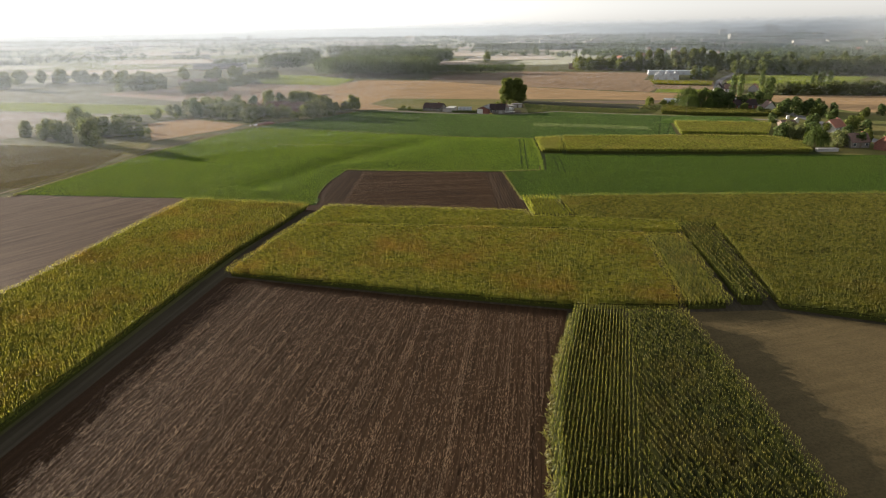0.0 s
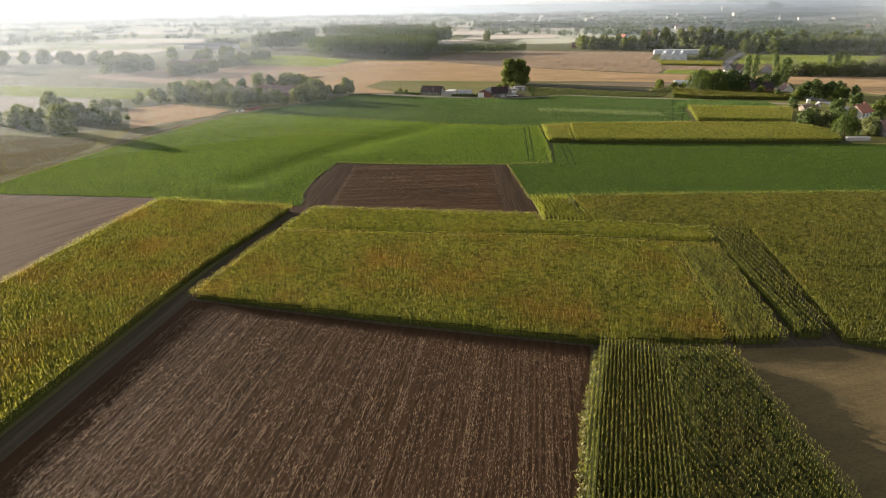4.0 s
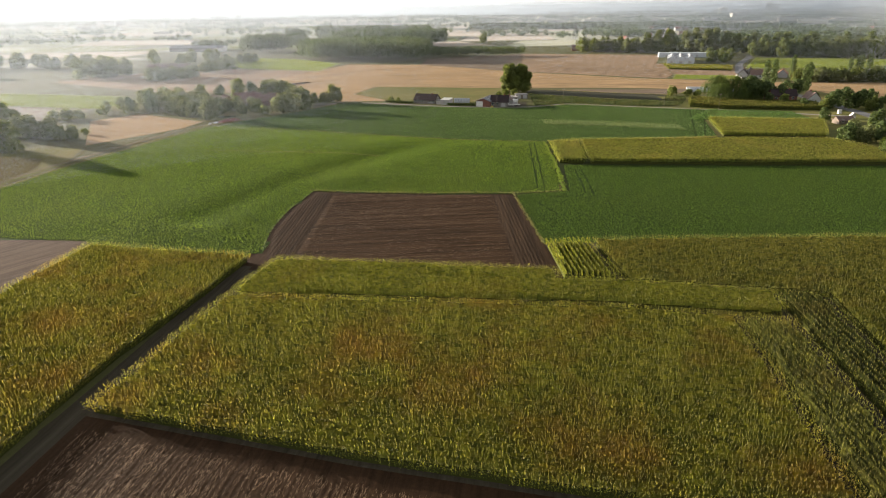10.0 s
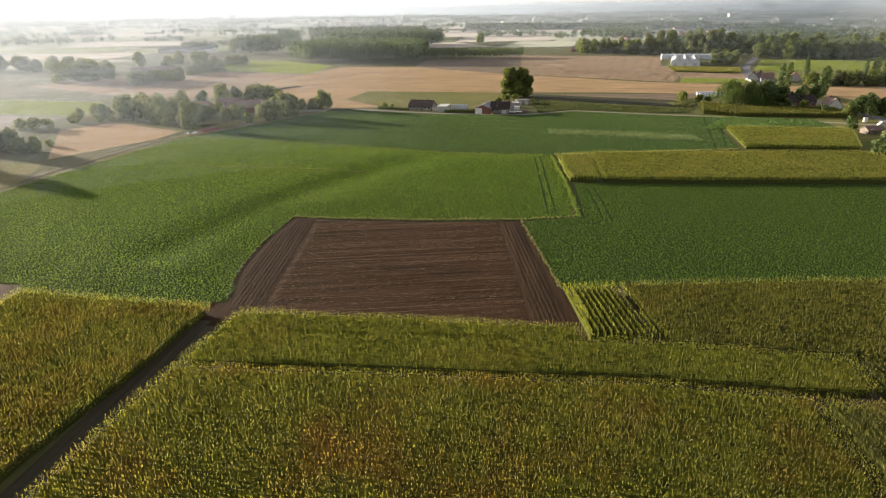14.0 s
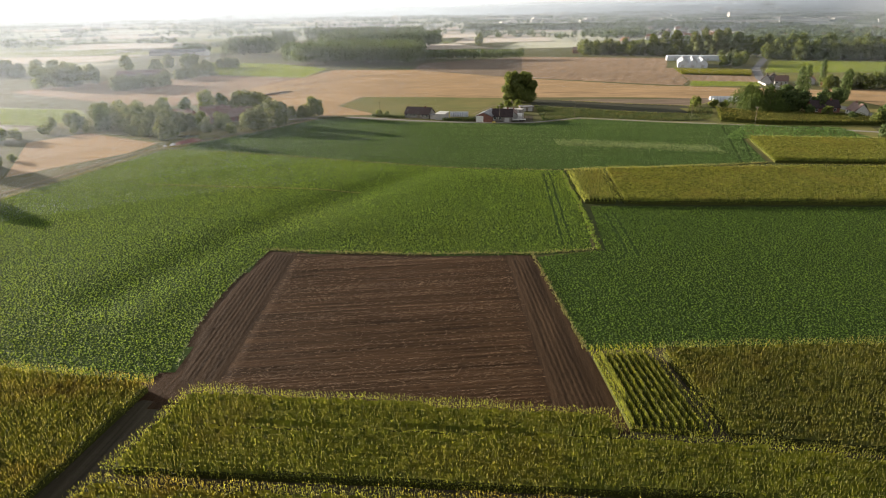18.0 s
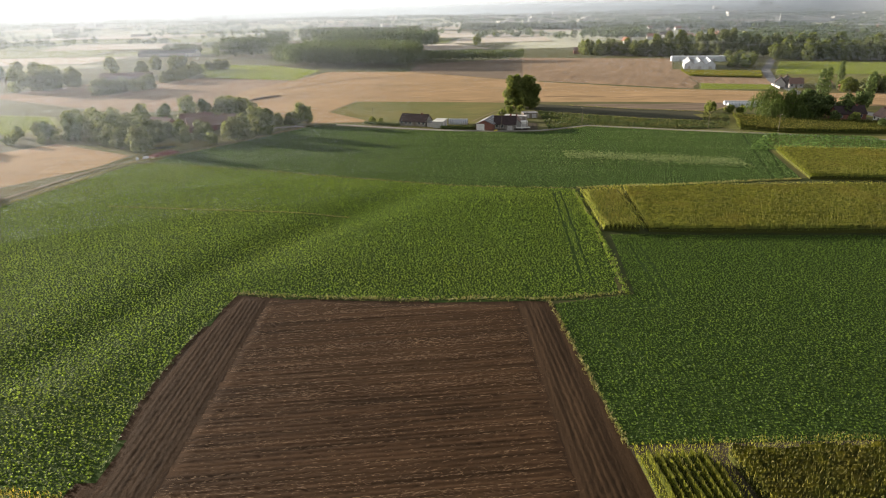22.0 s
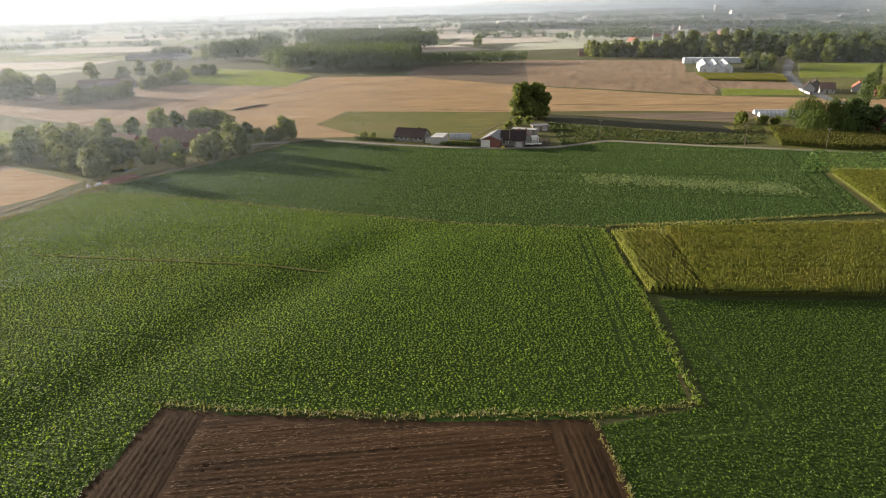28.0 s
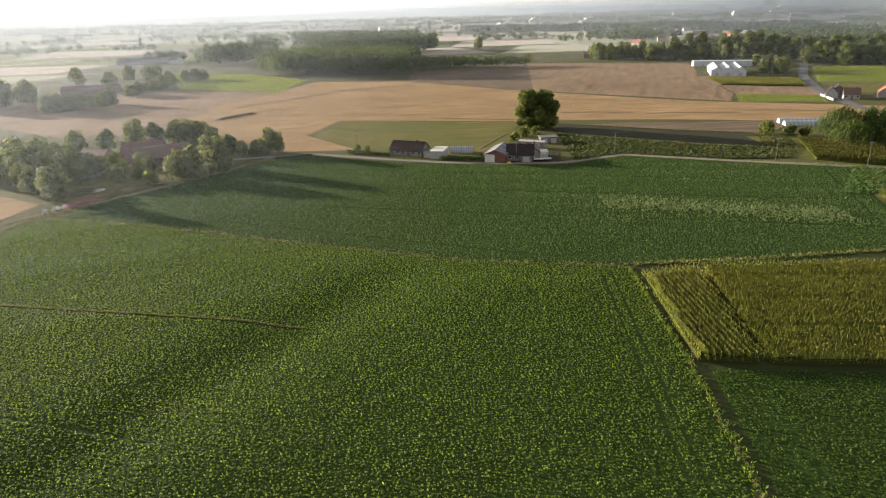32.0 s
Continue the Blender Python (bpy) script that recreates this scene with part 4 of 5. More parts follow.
# farmstead trees on the western side
for x, y, h in ((-143, 382, 10), (-137, 376, 9.5), (-131, 371, 9), (-120, 364, 11), (-126, 376, 7), (-120, 382, 6.5), (-133, 390, 9), (-142, 396, 9), (-150, 392, 11), (-150, 404, 11), (-109, 381, 6.5), (-104, 385, 6.5), (-90, 384, 10), (-86, 387, 11), (-83.5, 399, 12.5), (-80, 396, 11.5)):
    plant(WILLOW, x, y, h, 9, 1.05)
for x, y, h in ((-160, 388, 10), (-166, 400, 11), (-172, 412, 11), (-158, 420, 10), (-148, 428, 11), (-139, 434, 10), (-130, 440, 13), (-122, 442, 11), (-113, 442, 12), (-107, 440, 12), (-101, 436, 12), (-95, 432, 10), (-88, 416, 8), (-85, 424, 8), (-79, 420, 6), (-74, 421, 6), (-69, 422, 10.5), (-66, 423, 9),
                (-176, 396, 8), (-184, 402, 7), (-190, 398, 6), (-155, 410, 8), (-180, 420, 9)):
    plant(OAK + DARK, x, y, h, 10)
plant(BUSH, -96.5, 376.5, 4.6, 3)
for x, y in ((-75, 420), (-71, 421), (-90, 405), (-93, 412), (-168, 388), (-172, 384)):
    plant(BUSH, x, y, rt.uniform(2.4, 4), 3)
# clump farther west
for x, y, h in ((-206, 339, 13), (-198, 334, 11), (-172.4, 289.5, 12.7), (-180, 317, 11.5), (-187, 320, 11), (-172, 318, 10), (-195, 302, 10), (-204, 306, 10), (-188, 297, 8), (-164, 311, 6.5), (-168, 314, 6), (-161, 315, 6), (-207, 330, 6), (-215, 326, 8), (-222, 318, 9)):
    plant(WILLOW + OAK, x, y, h, 9.5, 1.05)
for x, y, h in ((-201, 368, 5), (-194, 368, 5.5), (-190, 371, 4.5), (-184.5, 384, 4.8), (-178, 403, 5), (-167, 410, 4.5), (-168, 292, 2.4), (-162, 326, 2.8), (-176, 392, 3)):
    plant(BUSH, x, y, h, 3, 1.1)
for x, y in ((-485, 703), (-480, 690), (-472, 717), (-450, 714), (-440, 705), (-425, 710), (-412, 700), (-394, 690), (-384, 700), (-372, 703), (-360, 690), (-303, 595), (-295, 590), (-288, 593), (-286, 612), (-292, 600), (-310, 585), (-271, 700),
             (-450, 626), (-460, 640), (-290, 772), (-264, 755), (-258, 760), (-306, 717), (-290, 622), (-302, 609)):
    plant(OAK + WILLOW, x, y, rt.uniform(14, 18), 10, 1.1)
for x, y in ((-238, 558), (-234, 562), (-230, 566), (-226, 571), (-222, 578), (-219, 586), (-218, 593), (-224, 634), (-221, 642), (-219, 650), (-221, 668), (-220, 678), (-222, 688), (-223, 706), (-240, 742), (-226, 745), (-219, 748), (-212, 750)):
    plant(WILLOW, x, y, rt.uniform(9, 11.5), 9, 1.25)
# the great tree behind the farm, two crowns on two stems
tree("broadleaf_tree", M_TREE, 71, 18.6, 6.3, 0.8, 6500, 0.5, "round", "very large green tree behind the farm").matrix_basis = pose(38.8, 462, 0)
tree("broadleaf_tree", M_TREE, 72, 18.2, 6.6, 0.6, 6800, 0.5, "round", "very large dense tree behind the farm").matrix_basis = pose(47.2, 463, 0)
tree("broadleaf_tree", M_TREE, 73, 10.5, 6.4, 0.3, 3000, 0.5, "round", "lower tree at the foot of the great one").matrix_basis = pose(43, 459.5, 0)
for x, y, h in ((35, 444, 4), (30, 436, 3.5), (41, 448, 3.5), (-34, 420, 3.2), (-30, 421, 2.4), (134, 434, 5.5), (143, 432, 4), (147.5, 429, 4)):
    plant(BUSH, x, y, h, 3)
# by the village
def weeping_willow(x, y, h, r, seed, label):
    """A dome of hanging strands, each a run of narrow drooping leaves."""
    rng = np.random.default_rng(seed)
    root = tagged(new("weeping_willow"), label, "willow tree")
    root.matrix_basis = pose(x, y, 0)
    part("trunk", trunk_bm(h, 0.4, seed, r * 0.5), M_BARK, root)
    k, run = int(55 * r), 11
    th, q = rng.uniform(0, 2 * math.pi, k), np.sqrt(rng.uniform(0, 1, k))
    lobe = 1 + 0.16 * np.sin(3 * th + seed) + 0.1 * np.sin(7 * th)
    px, py = r * q * np.cos(th) * lobe, r * q * np.sin(th) * lobe
    top = h * (1 - 0.45 * q ** 2.2) * rng.uniform(0.88, 1.04, k)
    fall = (top - 0.3) * np.clip(0.35 + 0.6 * q, 0, 0.95) * rng.uniform(0.6, 1.0, k)
    s = np.tile((np.arange(run) + 0.5) / run, k)
    i = np.repeat(np.arange(k), run)
    n = len(i)
    base = np.column_stack([px[i] * (1 + 0.05 * s), py[i] * (1 + 0.05 * s), top[i] - fall[i] * s]) + rng.normal(0, 0.16, (n, 3))
    base[:, 2] = np.clip(base[:, 2], 0.5, None)
    yaw = th[i] + rng.normal(0, 0.6, n)
    v, f = blades(base, yaw, rng.uniform(-1.3, -0.5, n), rng.uniform(0.7, 1.1, n), rng.uniform(0.22, 0.4, n), rng.uniform(0, 0.4, n))
    cr = new("crown", np_mesh("crown", v, f, M_WILLOW_GREEN))
    cr.parent = root
    return root


for k, (x, y, h, r) in enumerate(((152.6, 407, 10.5, 6.0), (154, 417, 14, 7.6), (164.5, 416, 13.5, 7.4), (163, 404, 7.4, 4.4))):
    weeping_willow(x, y, h, r, 200 + k, "large green weeping willow by the maize strip")
for x, y, h in ((172, 411, 11), (179, 412, 11), (174, 418, 13), (186, 410, 9)):
    plant(DARK, x, y, h, 10, 1.2)
weeping_willow(153.8, 265, 10, 4.6, 210, "pale green weeping willow by the gardens")
for x, y, h in ((195, 373, 10.5), (203, 376, 11), (210, 376, 10), (221, 384, 9), (216, 380, 8), (179, 315, 8), (184, 322, 8), (172, 340, 6.5), (200, 430, 9), (206, 430, 10), (199, 304, 7), (176, 306, 6)):
    plant(DARK, x, y, h, 10, 1.1)
for i in range(34):
    x, y = rt.uniform(152, 250), rt.uniform(262, 470)
    if abs(x - 203) < 6 or (x < 178 and 285 < y < 405) or (x > 225 and y > 400) or (164 < x < 202 and 316 < y < 372) or (x < 172 and y < 272):
        continue
    plant(DARK + OAK + DARK, x, y, rt.uniform(4, 7.5), 10, 1.1)
for x, y in ((165, 268), (169, 271), (151, 289), (155, 289), (160, 290), (164, 287), (168, 296), (162, 303)):
    plant(WILLOW + DARK, x, y, rt.uniform(6, 8.5), 9, 1.15)
for x, y in ((194, 444), (214, 437), (206, 459), (222, 447), (218, 441), (282, 505), (286, 503), (290, 506), (294, 503), (246, 512)):
    plant(COLUMN, x, y, rt.uniform(15, 19), 16, 0.95)
for i in range(34):
    k = i / 33
    plant(FAR_OAK + OAK[:1], 246 + 90 * k + rt.uniform(-3, 3), 503 - 14 * k + rt.uniform(-7, 7), rt.uniform(7, 12), 10, 1.15)
for i in range(52):
    k = i / 51
    plant(FAR_OAK + OAK[:1], 328 + 190 * k + rt.uniform(-4, 4), 744 - 66 * k + rt.uniform(-9, 12), rt.uniform(15, 20), 10, 0.95)
for i in range(16):
    k = i / 15
    plant(TALL, 332 + 180 * k + rt.uniform(-5, 5), 756 - 60 * k + rt.uniform(0, 16), rt.uniform(21, 26), 24, 1.1)
for i in range(34):
    k = i / 33
    plant(FAR_OAK + OAK[:1], 164 + 130 * k + rt.uniform(-5, 5), 856 - 60 * k + rt.uniform(-6, 22), rt.uniform(13, 19), 10, 0.95)
for x, y, h in ((236, 826, 25), (246, 820, 28), (257, 814, 29), (262, 826, 27), (272, 796, 28), (281, 790, 31), (289, 782, 30), (298, 786, 31), (308, 776, 27), (318, 772, 24), (330, 776, 22), (300, 800, 28), (210, 846, 20), (196, 850, 19)):
    plant(TALL, x, y, h, 24, 1.0)
for x, y in ((252, 676), (258, 682), (264, 676), (270, 684), (262, 668), (276, 690), (282, 702), (290, 720), (285, 735), (295, 752), (278, 740)):
    plant(DARK + OAK, x, y, rt.uniform(8, 12), 10, 1.1)
plant(OAK, 57, 1126, 19, 10)
for x, y in ((-259, 1091), (-253, 1089), (-247, 1087), (-241, 1085), (-236, 1084), (-230, 1083), (-405, 2177), (-421, 2511), (-420, 2756)):
    plant(COLUMN, x, y, rt.uniform(22, 28), 16)


def leaf_cloud(pts, heights, radius, count, leaf, base, rng):
    k = len(pts)
    idx = np.repeat(np.arange(k), count)
    n = len(idx)
    d = rng.normal(0, 1, (n, 3))
    d /= np.linalg.norm(d, axis=1)[:, None]
    c = np.empty((n, 3))
    rad = np.broadcast_to(radius, (k,))[idx]
    c[:, :2] = pts[idx] + d[:, :2] * (rad * rng.uniform(0.6, 1.1, n))[:, None]
    low = np.minimum(base, heights[idx] * 0.15)
    c[:, 2] = land(pts[idx, 0], pts[idx, 1]) + low + (heights[idx] - low) * (0.5 + 0.5 * d[:, 2] * rng.uniform(0.7, 1.0, n))
    nrm = d + rng.normal(0, 0.2, (n, 3))
    nrm /= np.linalg.norm(nrm, axis=1)[:, None]
    a = np.cross(nrm, rng.normal(0, 1, (n, 3)))
    a /= np.linalg.norm(a, axis=1)[:, None]
    b = np.cross(nrm, a)
    s = np.broadcast_to(leaf, (k,))[idx][:, None] * rng.uniform(0.6, 1.4, n)[:, None]
    return np.stack([c - a * s, c + b * s * 0.7, c + a * s, c - b * s * 0.7], 1).reshape(-1, 3)


def wood(name, poly, spacing, height, radius, mat, seed, label, count=60, leaf=1.0, base=2.0):
    """A wood seen from afar: many crowns of leaf clumps, as one mass."""
    rng = np.random.default_rng(seed)
    pts = in_rows(poly, 0.3, spacing, spacing, rng, spacing * 0.12)
    v = leaf_cloud(pts, height * rng.uniform(0.86, 1.08, len(pts)), radius, count, leaf, base, rng)
    return tagged(new(name, np_mesh(name, v, np.arange(len(v)).reshape(-1, 4), mat)), label, "wood", kind="stuff")


wood("poplar_wood", [(-176, 795), (-155, 764), (-29, 732), (-20, 830), (-60, 880), (-160, 900)], 6.5, 22.5, 3.6, M_POPLAR, 80, "dense planted poplar wood", 150, 0.85)
wood("young_poplar_wood", [(-24, 790), (84, 788), (90, 812), (-20, 830)], 6, 12, 2.2, M_POPLAR, 81, "rows of young green poplars", 90, 0.7)
wood("poplar_wood", [(-190, 1090), (-20, 1070), (0, 1150), (-180, 1180)], 9, 25, 5.0, M_POPLAR, 82, "farther block of planted poplars", 90, 1.6)
wood("poplar_wood", [(-280, 1380), (-40, 1350), (-40, 1450), (-270, 1480)], 12, 25, 6.4, M_TREE_FAR, 83, "distant block of poplars", 70, 2.4)
wood("tree_clump", [(-288, 935), (-228, 928), (-224, 975), (-280, 985)], 9, 24, 6.5, M_TREE_FAR, 84, "large round clump of trees", 150, 1.4)
wood("tree_clump", [(-390, 1020), (-345, 1010), (-340, 1050), (-380, 1060)], 9, 14, 5, M_TREE_FAR, 85, "clump of trees by a barn", 110, 1.3)


# ---- far country ----
rng_f = np.random.default_rng(90)
rows_y = [720, 860, 1010, 1200, 1430, 1700, 2050, 2500, 3100, 3900]
palette = [M_HAZED_TAN, M_HAZED_TAN, M_HAZED_GREEN, M_GREYF, M_HAZED_GREEN, M_LAWN]
words = {"hazed_stubble": "distant stubble field, haze in its pale colour", "hazed_meadow": "distant green meadow, haze in its pale colour", "bare_grey_field": "distant grey bare field", "meadow_green": "distant fresh green meadow"}
hedges, plot = [], 0
for y0, y1 in zip(rows_y[:-1], rows_y[1:]):
    x = -0.95 * y1 - 200
    while x < 1.0 * y1:
        w = rng_f.uniform(0.10, 0.24) * y1
        skew = rng_f.uniform(-0.08, 0.08) * y1
        plot += 1
        if not (y1 < 1020 and x + w > -300 and x < 480):
            m = palette[rng_f.integers(0, len(palette))]
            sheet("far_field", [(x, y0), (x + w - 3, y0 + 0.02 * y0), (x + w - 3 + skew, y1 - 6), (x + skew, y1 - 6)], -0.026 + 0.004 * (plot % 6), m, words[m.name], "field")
        if y1 > 1020 and rng_f.uniform() < 0.7:
            k = int(w / rng_f.uniform(8, 16))
            s = rng_f.uniform(0, 1) * 0.5 + 0.5 * rng_f.uniform(0, 1, k)
            hedges.append(np.column_stack([x + w * s, y1 - 3 + rng_f.normal(0, 5, k)]))
        x += w


def scatter(k, cond, name, label, seed, hmin=7, hmax=15, count=26, clump=0.0):
    rng = np.random.default_rng(seed)
    out = []
    while sum(len(o) for o in out) < k:
        y = 900 * (4700 / 900) ** rng.uniform(0, 1, k)
        p = np.column_stack([rng.uniform(-1.0, 1.0, k) * y, y])
        keep = cond(p)
        if clump:
            keep &= np.array([noise.noise(Vector((a / clump, b / clump * 0.6, seed))) for a, b in p]) > 0.08
        out.append(p[keep])
    pts = np.concatenate(out)[:k]
    h = rng.uniform(hmin, hmax, len(pts))
    grow = np.clip(pts[:, 1] / 1500, 0.8, 2.2)
    wide = h * 0.44 * np.sqrt(grow)
    v = leaf_cloud(pts, h, wide, count, wide * 0.42, 1.0, rng)
    return tagged(new(name, np_mesh(name, v, np.arange(len(v)).reshape(-1, 4), M_TREE_FAR)), label, "trees", kind="stuff")


hp = np.concatenate(hedges)
hp = hp[(hp[:, 1] > 1000)]
v = leaf_cloud(hp, rng_f.uniform(5, 12, len(hp)), 5.0, 30, 2.1, 0.5, rng_f)
tagged(new("hedgerows", np_mesh("hedgerows", v, np.arange(len(v)).reshape(-1, 4), M_TREE_FAR)), "distant hedgerows with trees between fields", "trees", kind="stuff")
scatter(3600, lambda p: (p[:, 0] > 0.16 * p[:, 1] + 60) & (p[:, 1] > 960), "town_trees", "trees among the roofs of a town", 91, 8, 17, 24, 200)
scatter(800, lambda p: (p[:, 0] <= 0.16 * p[:, 1] + 60) & (p[:, 1] > 1250), "country_trees", "distant clumps of trees in mist", 92, 8, 16, 32, 120)
scatter(1800, lambda p: p[:, 1] > 2700, "horizon_trees", "far trees toward the horizon", 96, 9, 16, 22, 400)
wood("tree_belt", [(60, 1930), (460, 1700), (760, 1500), (800, 1540), (480, 1790), (70, 2060)], 13, 18, 7, M_TREE_FAR, 93, "long belt of trees before the town", 50, 3.0)
wood("tree_belt", [(300, 950), (420, 880), (640, 780), (700, 830), (460, 960), (330, 1030)], 11, 15, 5.5, M_TREE_FAR, 94, "trees round the village", 60, 1.9)


# ---- buildings ----
def box_bm(x0, x1, y0, y1, z0, z1):
    bm = bmesh.new()
    bmesh.ops.create_cube(bm, size=1)
    bmesh.ops.scale(bm, vec=(x1 - x0, y1 - y0, z1 - z0), verts=bm.verts)
    bmesh.ops.translate(bm, vec=((x0 + x1) / 2, (y0 + y1) / 2, (z0 + z1) / 2), verts=bm.verts)
    return bm


def house(name, x, y, turn, length, depth, eaves, ridge, wall, roof, label, category="house", windows=3, chimney=True, door=True):
    """A gabled house, ridge along its own x: walls, two thick roof slopes, windows with frames, door, chimney."""
    root = tagged(new(name), label, category)
    root.matrix_basis = pose(x, y, 0, 0, 0, turn)
    l, d = length / 2, depth / 2
    bm = bmesh.new()
    prof = [(-d, -0.2), (d, -0.2), (d, eaves), (0, ridge - 0.05), (-d, eaves)]
    a = [bm.verts.new((-l, p, z)) for p, z in prof]
    b = [bm.verts.new((l, p, z)) for p, z in prof]
    bm.faces.new(a)
    bm.faces.new(b[::-1])
    for i in range(5):
        j = (i + 1) % 5
        bm.faces.new((a[j], a[i], b[i], b[j]))
    bmesh.ops.recalc_face_normals(bm, faces=bm.faces[:])
    part("wall", bm, wall, root)
    slope = math.atan2(ridge - eaves, d)
    for side in (-1, 1):
        bm = box_bm(-l - 0.3, l + 0.3, 0, math.hypot(d, ridge - eaves) + 0.45, 0, 0.16)
        bmesh.ops.transform(bm, matrix=pose(0, 0, ridge, 0, 0, 0) @ Matrix.Rotation(math.pi if side < 0 else 0, 4, "Z") @ Matrix.Rotation(-slope, 4, "X"), verts=bm.verts)
        part("roof", bm, roof, root)
    if roof not in (M_SHEET, M_PLASTIC):
        part("ridge_cap", box_bm(-l - 0.3, l + 0.3, -0.16, 0.16, ridge + 0.06, ridge + 0.24), roof, root)
    for side in (-1, 1):
        for i in range(windows):
            wx = -l + length * (i + 0.5) / windows
            if door and side < 0 and i == windows // 2:
                part("door", box_bm(wx - 0.5, wx + 0.5, side * d - 0.06, side * d + 0.06, 0, 2.1), M_WOOD, root)
                continue
            fr = part("window", box_bm(wx - 0.65, wx + 0.65, side * d - 0.05, side * d + 0.05, 0.9, 2.2), M_WHITE, root)
            part("pane", box_bm(wx - 0.55, wx + 0.55, side * d - 0.07, side * d + 0.07, 1.0, 2.1), M_GLASS, fr)
    if chimney:
        part("chimney", box_bm(l * 0.5 - 0.35, l * 0.5 + 0.35, -0.35, 0.35, ridge - 0.8, ridge + 0.9), M_BRICK, root)
    return root


def flat_shed(name, x, y, turn, length, depth, height, wall, roof, label, category="shed", doors=1):
    """A flat-roofed outbuilding with a raised roof edge and doors."""
    root = tagged(new(name), label, category)
    root.matrix_basis = pose(x, y, 0, 0, 0, turn)
    l, d = length / 2, depth / 2
    part("wall", box_bm(-l, l, -d, d, -0.2, height), wall, root)
    part("roof", box_bm(-l - 0.15, l + 0.15, -d - 0.15, d + 0.15, height, height + 0.18), roof, root)
    for i in range(doors):
        wx = -l + length * (i + 0.5) / doors
        part("door", box_bm(wx - 1.1, wx + 1.1, -d - 0.05, -d + 0.05, 0, min(2.3, height - 0.3)), M_GREYWALL, root)
    return root


def tunnel(name, x, y, turn, length, width, height, label, hoops=9):
    """A film tunnel: half-round cover on hoops, closed ends."""
    root = tagged(new(name), label, "polytunnel")
    root.matrix_basis = pose(x, y, 0, 0, 0, turn)
    bm = bmesh.new()
    n = 14
    arc = [(math.cos(math.pi * i / n) * width / 2, math.sin(math.pi * i / n) * height) for i in range(n + 1)]
    a = [bm.verts.new((-length / 2, p, z)) for p, z in arc]
    b = [bm.verts.new((length / 2, p, z)) for p, z in arc]
    for i in range(n):
        bm.faces.new((a[i], a[i + 1], b[i + 1], b[i]))
    bm.faces.new(a[::-1])
    bm.faces.new(b)
    part("cover", bm, M_PLASTIC, root)
    for k in range(hoops):
        hx = -length / 2 + length * k / (hoops - 1)
        bm = bmesh.new()
        ring = []
        for i in range(n + 1):
            p, z = arc[i]
            ring.append([bm.verts.new((hx + dx, p * f, z * f)) for dx, f in ((-0.06, 1.005), (0.06, 1.005), (0.06, 1.03), (-0.06, 1.03))])
        for q, s in zip(ring[:-1], ring[1:]):
            for e in range(4):
                bm.faces.new((q[e], q[(e + 1) % 4], s[(e + 1) % 4], s[e]))
        part("hoop", bm, M_SHEET, root)
    return root


def pole(x, y, h=8.0):
    root = tagged(new("utility_pole"), "grey weathered wooden utility pole by the road", "pole", "poles along the road")
    root.matrix_basis = pose(x, y, 0)
    bm = bmesh.new()
    bmesh.ops.create_cone(bm, cap_ends=True, segments=10, radius1=0.10, radius2=0.07, depth=h + 0.3)
    bmesh.ops.translate(bm, vec=(0, 0, h / 2 - 0.15), verts=bm.verts)
    part("shaft", bm, M_WOOD, root)
    part("crossarm", box_bm(-0.7, 0.7, -0.06, 0.06, h - 0.5, h - 0.36), M_WOOD, root)
    for dx in (-0.6, 0, 0.6):
        bm = bmesh.new()
        bmesh.ops.create_cone(bm, cap_ends=True, segments=8, radius1=0.05, radius2=0.03, depth=0.16)
        bmesh.ops.translate(bm, vec=(dx, 0, h - 0.28), verts=bm.verts)
        part("insulator", bm, M_WHITE, root)
    return root


for p in ((-66, 424), (-33, 415), (26, 396), (37, 396), (64, 406.5), (114, 387), (139, 377)):
    pole(*p)

# the farm on the road
house("farm_bungalow", -12.8, 413.6, -22, 13.2, 7.6, 2.3, 5.0, M_GREYBRICK, M_ROOF_DARK, "low grey farm bungalow with a dark tiled roof", windows=6)
flat_shed("garage", -1.4, 407.4, -14, 4.8, 8.6, 3.0, M_GREYWALL, M_WHITE, "white flat-roofed garage beside the bungalow", "garage", 1)
flat_shed("lean_to", -5.6, 408.4, -14, 2.6, 4, 2.2, M_GREYWALL, M_SHEET, "low grey lean-to beside the garage", "shed", 1)
tunnel("polytunnel", 7.2, 414.0, -7, 9.0, 3.6, 2.5, "short white film polytunnel in the garden", 11)
barn = house("brick_barn", 20.8, 402.6, 71, 15, 7.6, 2.9, 4.5, M_BRICK, M_SHEET, "red brick barn with a grey sheet roof", "barn", 0, False, False)
part("barn_door", box_bm(-7.62, -7.48, 0.1, 3.7, 0, 2.9), M_WHITE, barn, "white sliding barn door")
for side in (0, 1):
    for k in range(5):
        sk = part("roof_light", box_bm(-6.4 + k * 2.9, -5.6 + k * 2.9, 0.5, 3.5, 0.17, 0.20), M_PLASTIC if k % 2 else M_GREYWALL, barn, "pale translucent roof light")
        sk.matrix_basis = pose(0, 0, 4.5) @ Matrix.Rotation(math.pi * side, 4, "Z") @ Matrix.Rotation(-math.atan2(1.6, 3.8), 4, "X")
house("farmhouse", 28.0, 400.6, -8, 9.6, 7.8, 2.5, 5.4, M_GREYBRICK, M_ROOF_DARK, "brick farmhouse with a dark reddish roof", windows=4)
flat_shed("porch", 29.6, 395.7, -8, 3.6, 1.8, 2.3, M_GREYBRICK, M_ROOF_DARK, "low dark porch before the farmhouse", "porch", 1)
house("farmhouse_wing", 33.4, 403.5, 82, 9.0, 4.6, 2.4, 4.4, M_GREYWALL, M_ROOF_BROWN, "grey farmhouse wing with a brown roof", windows=2)
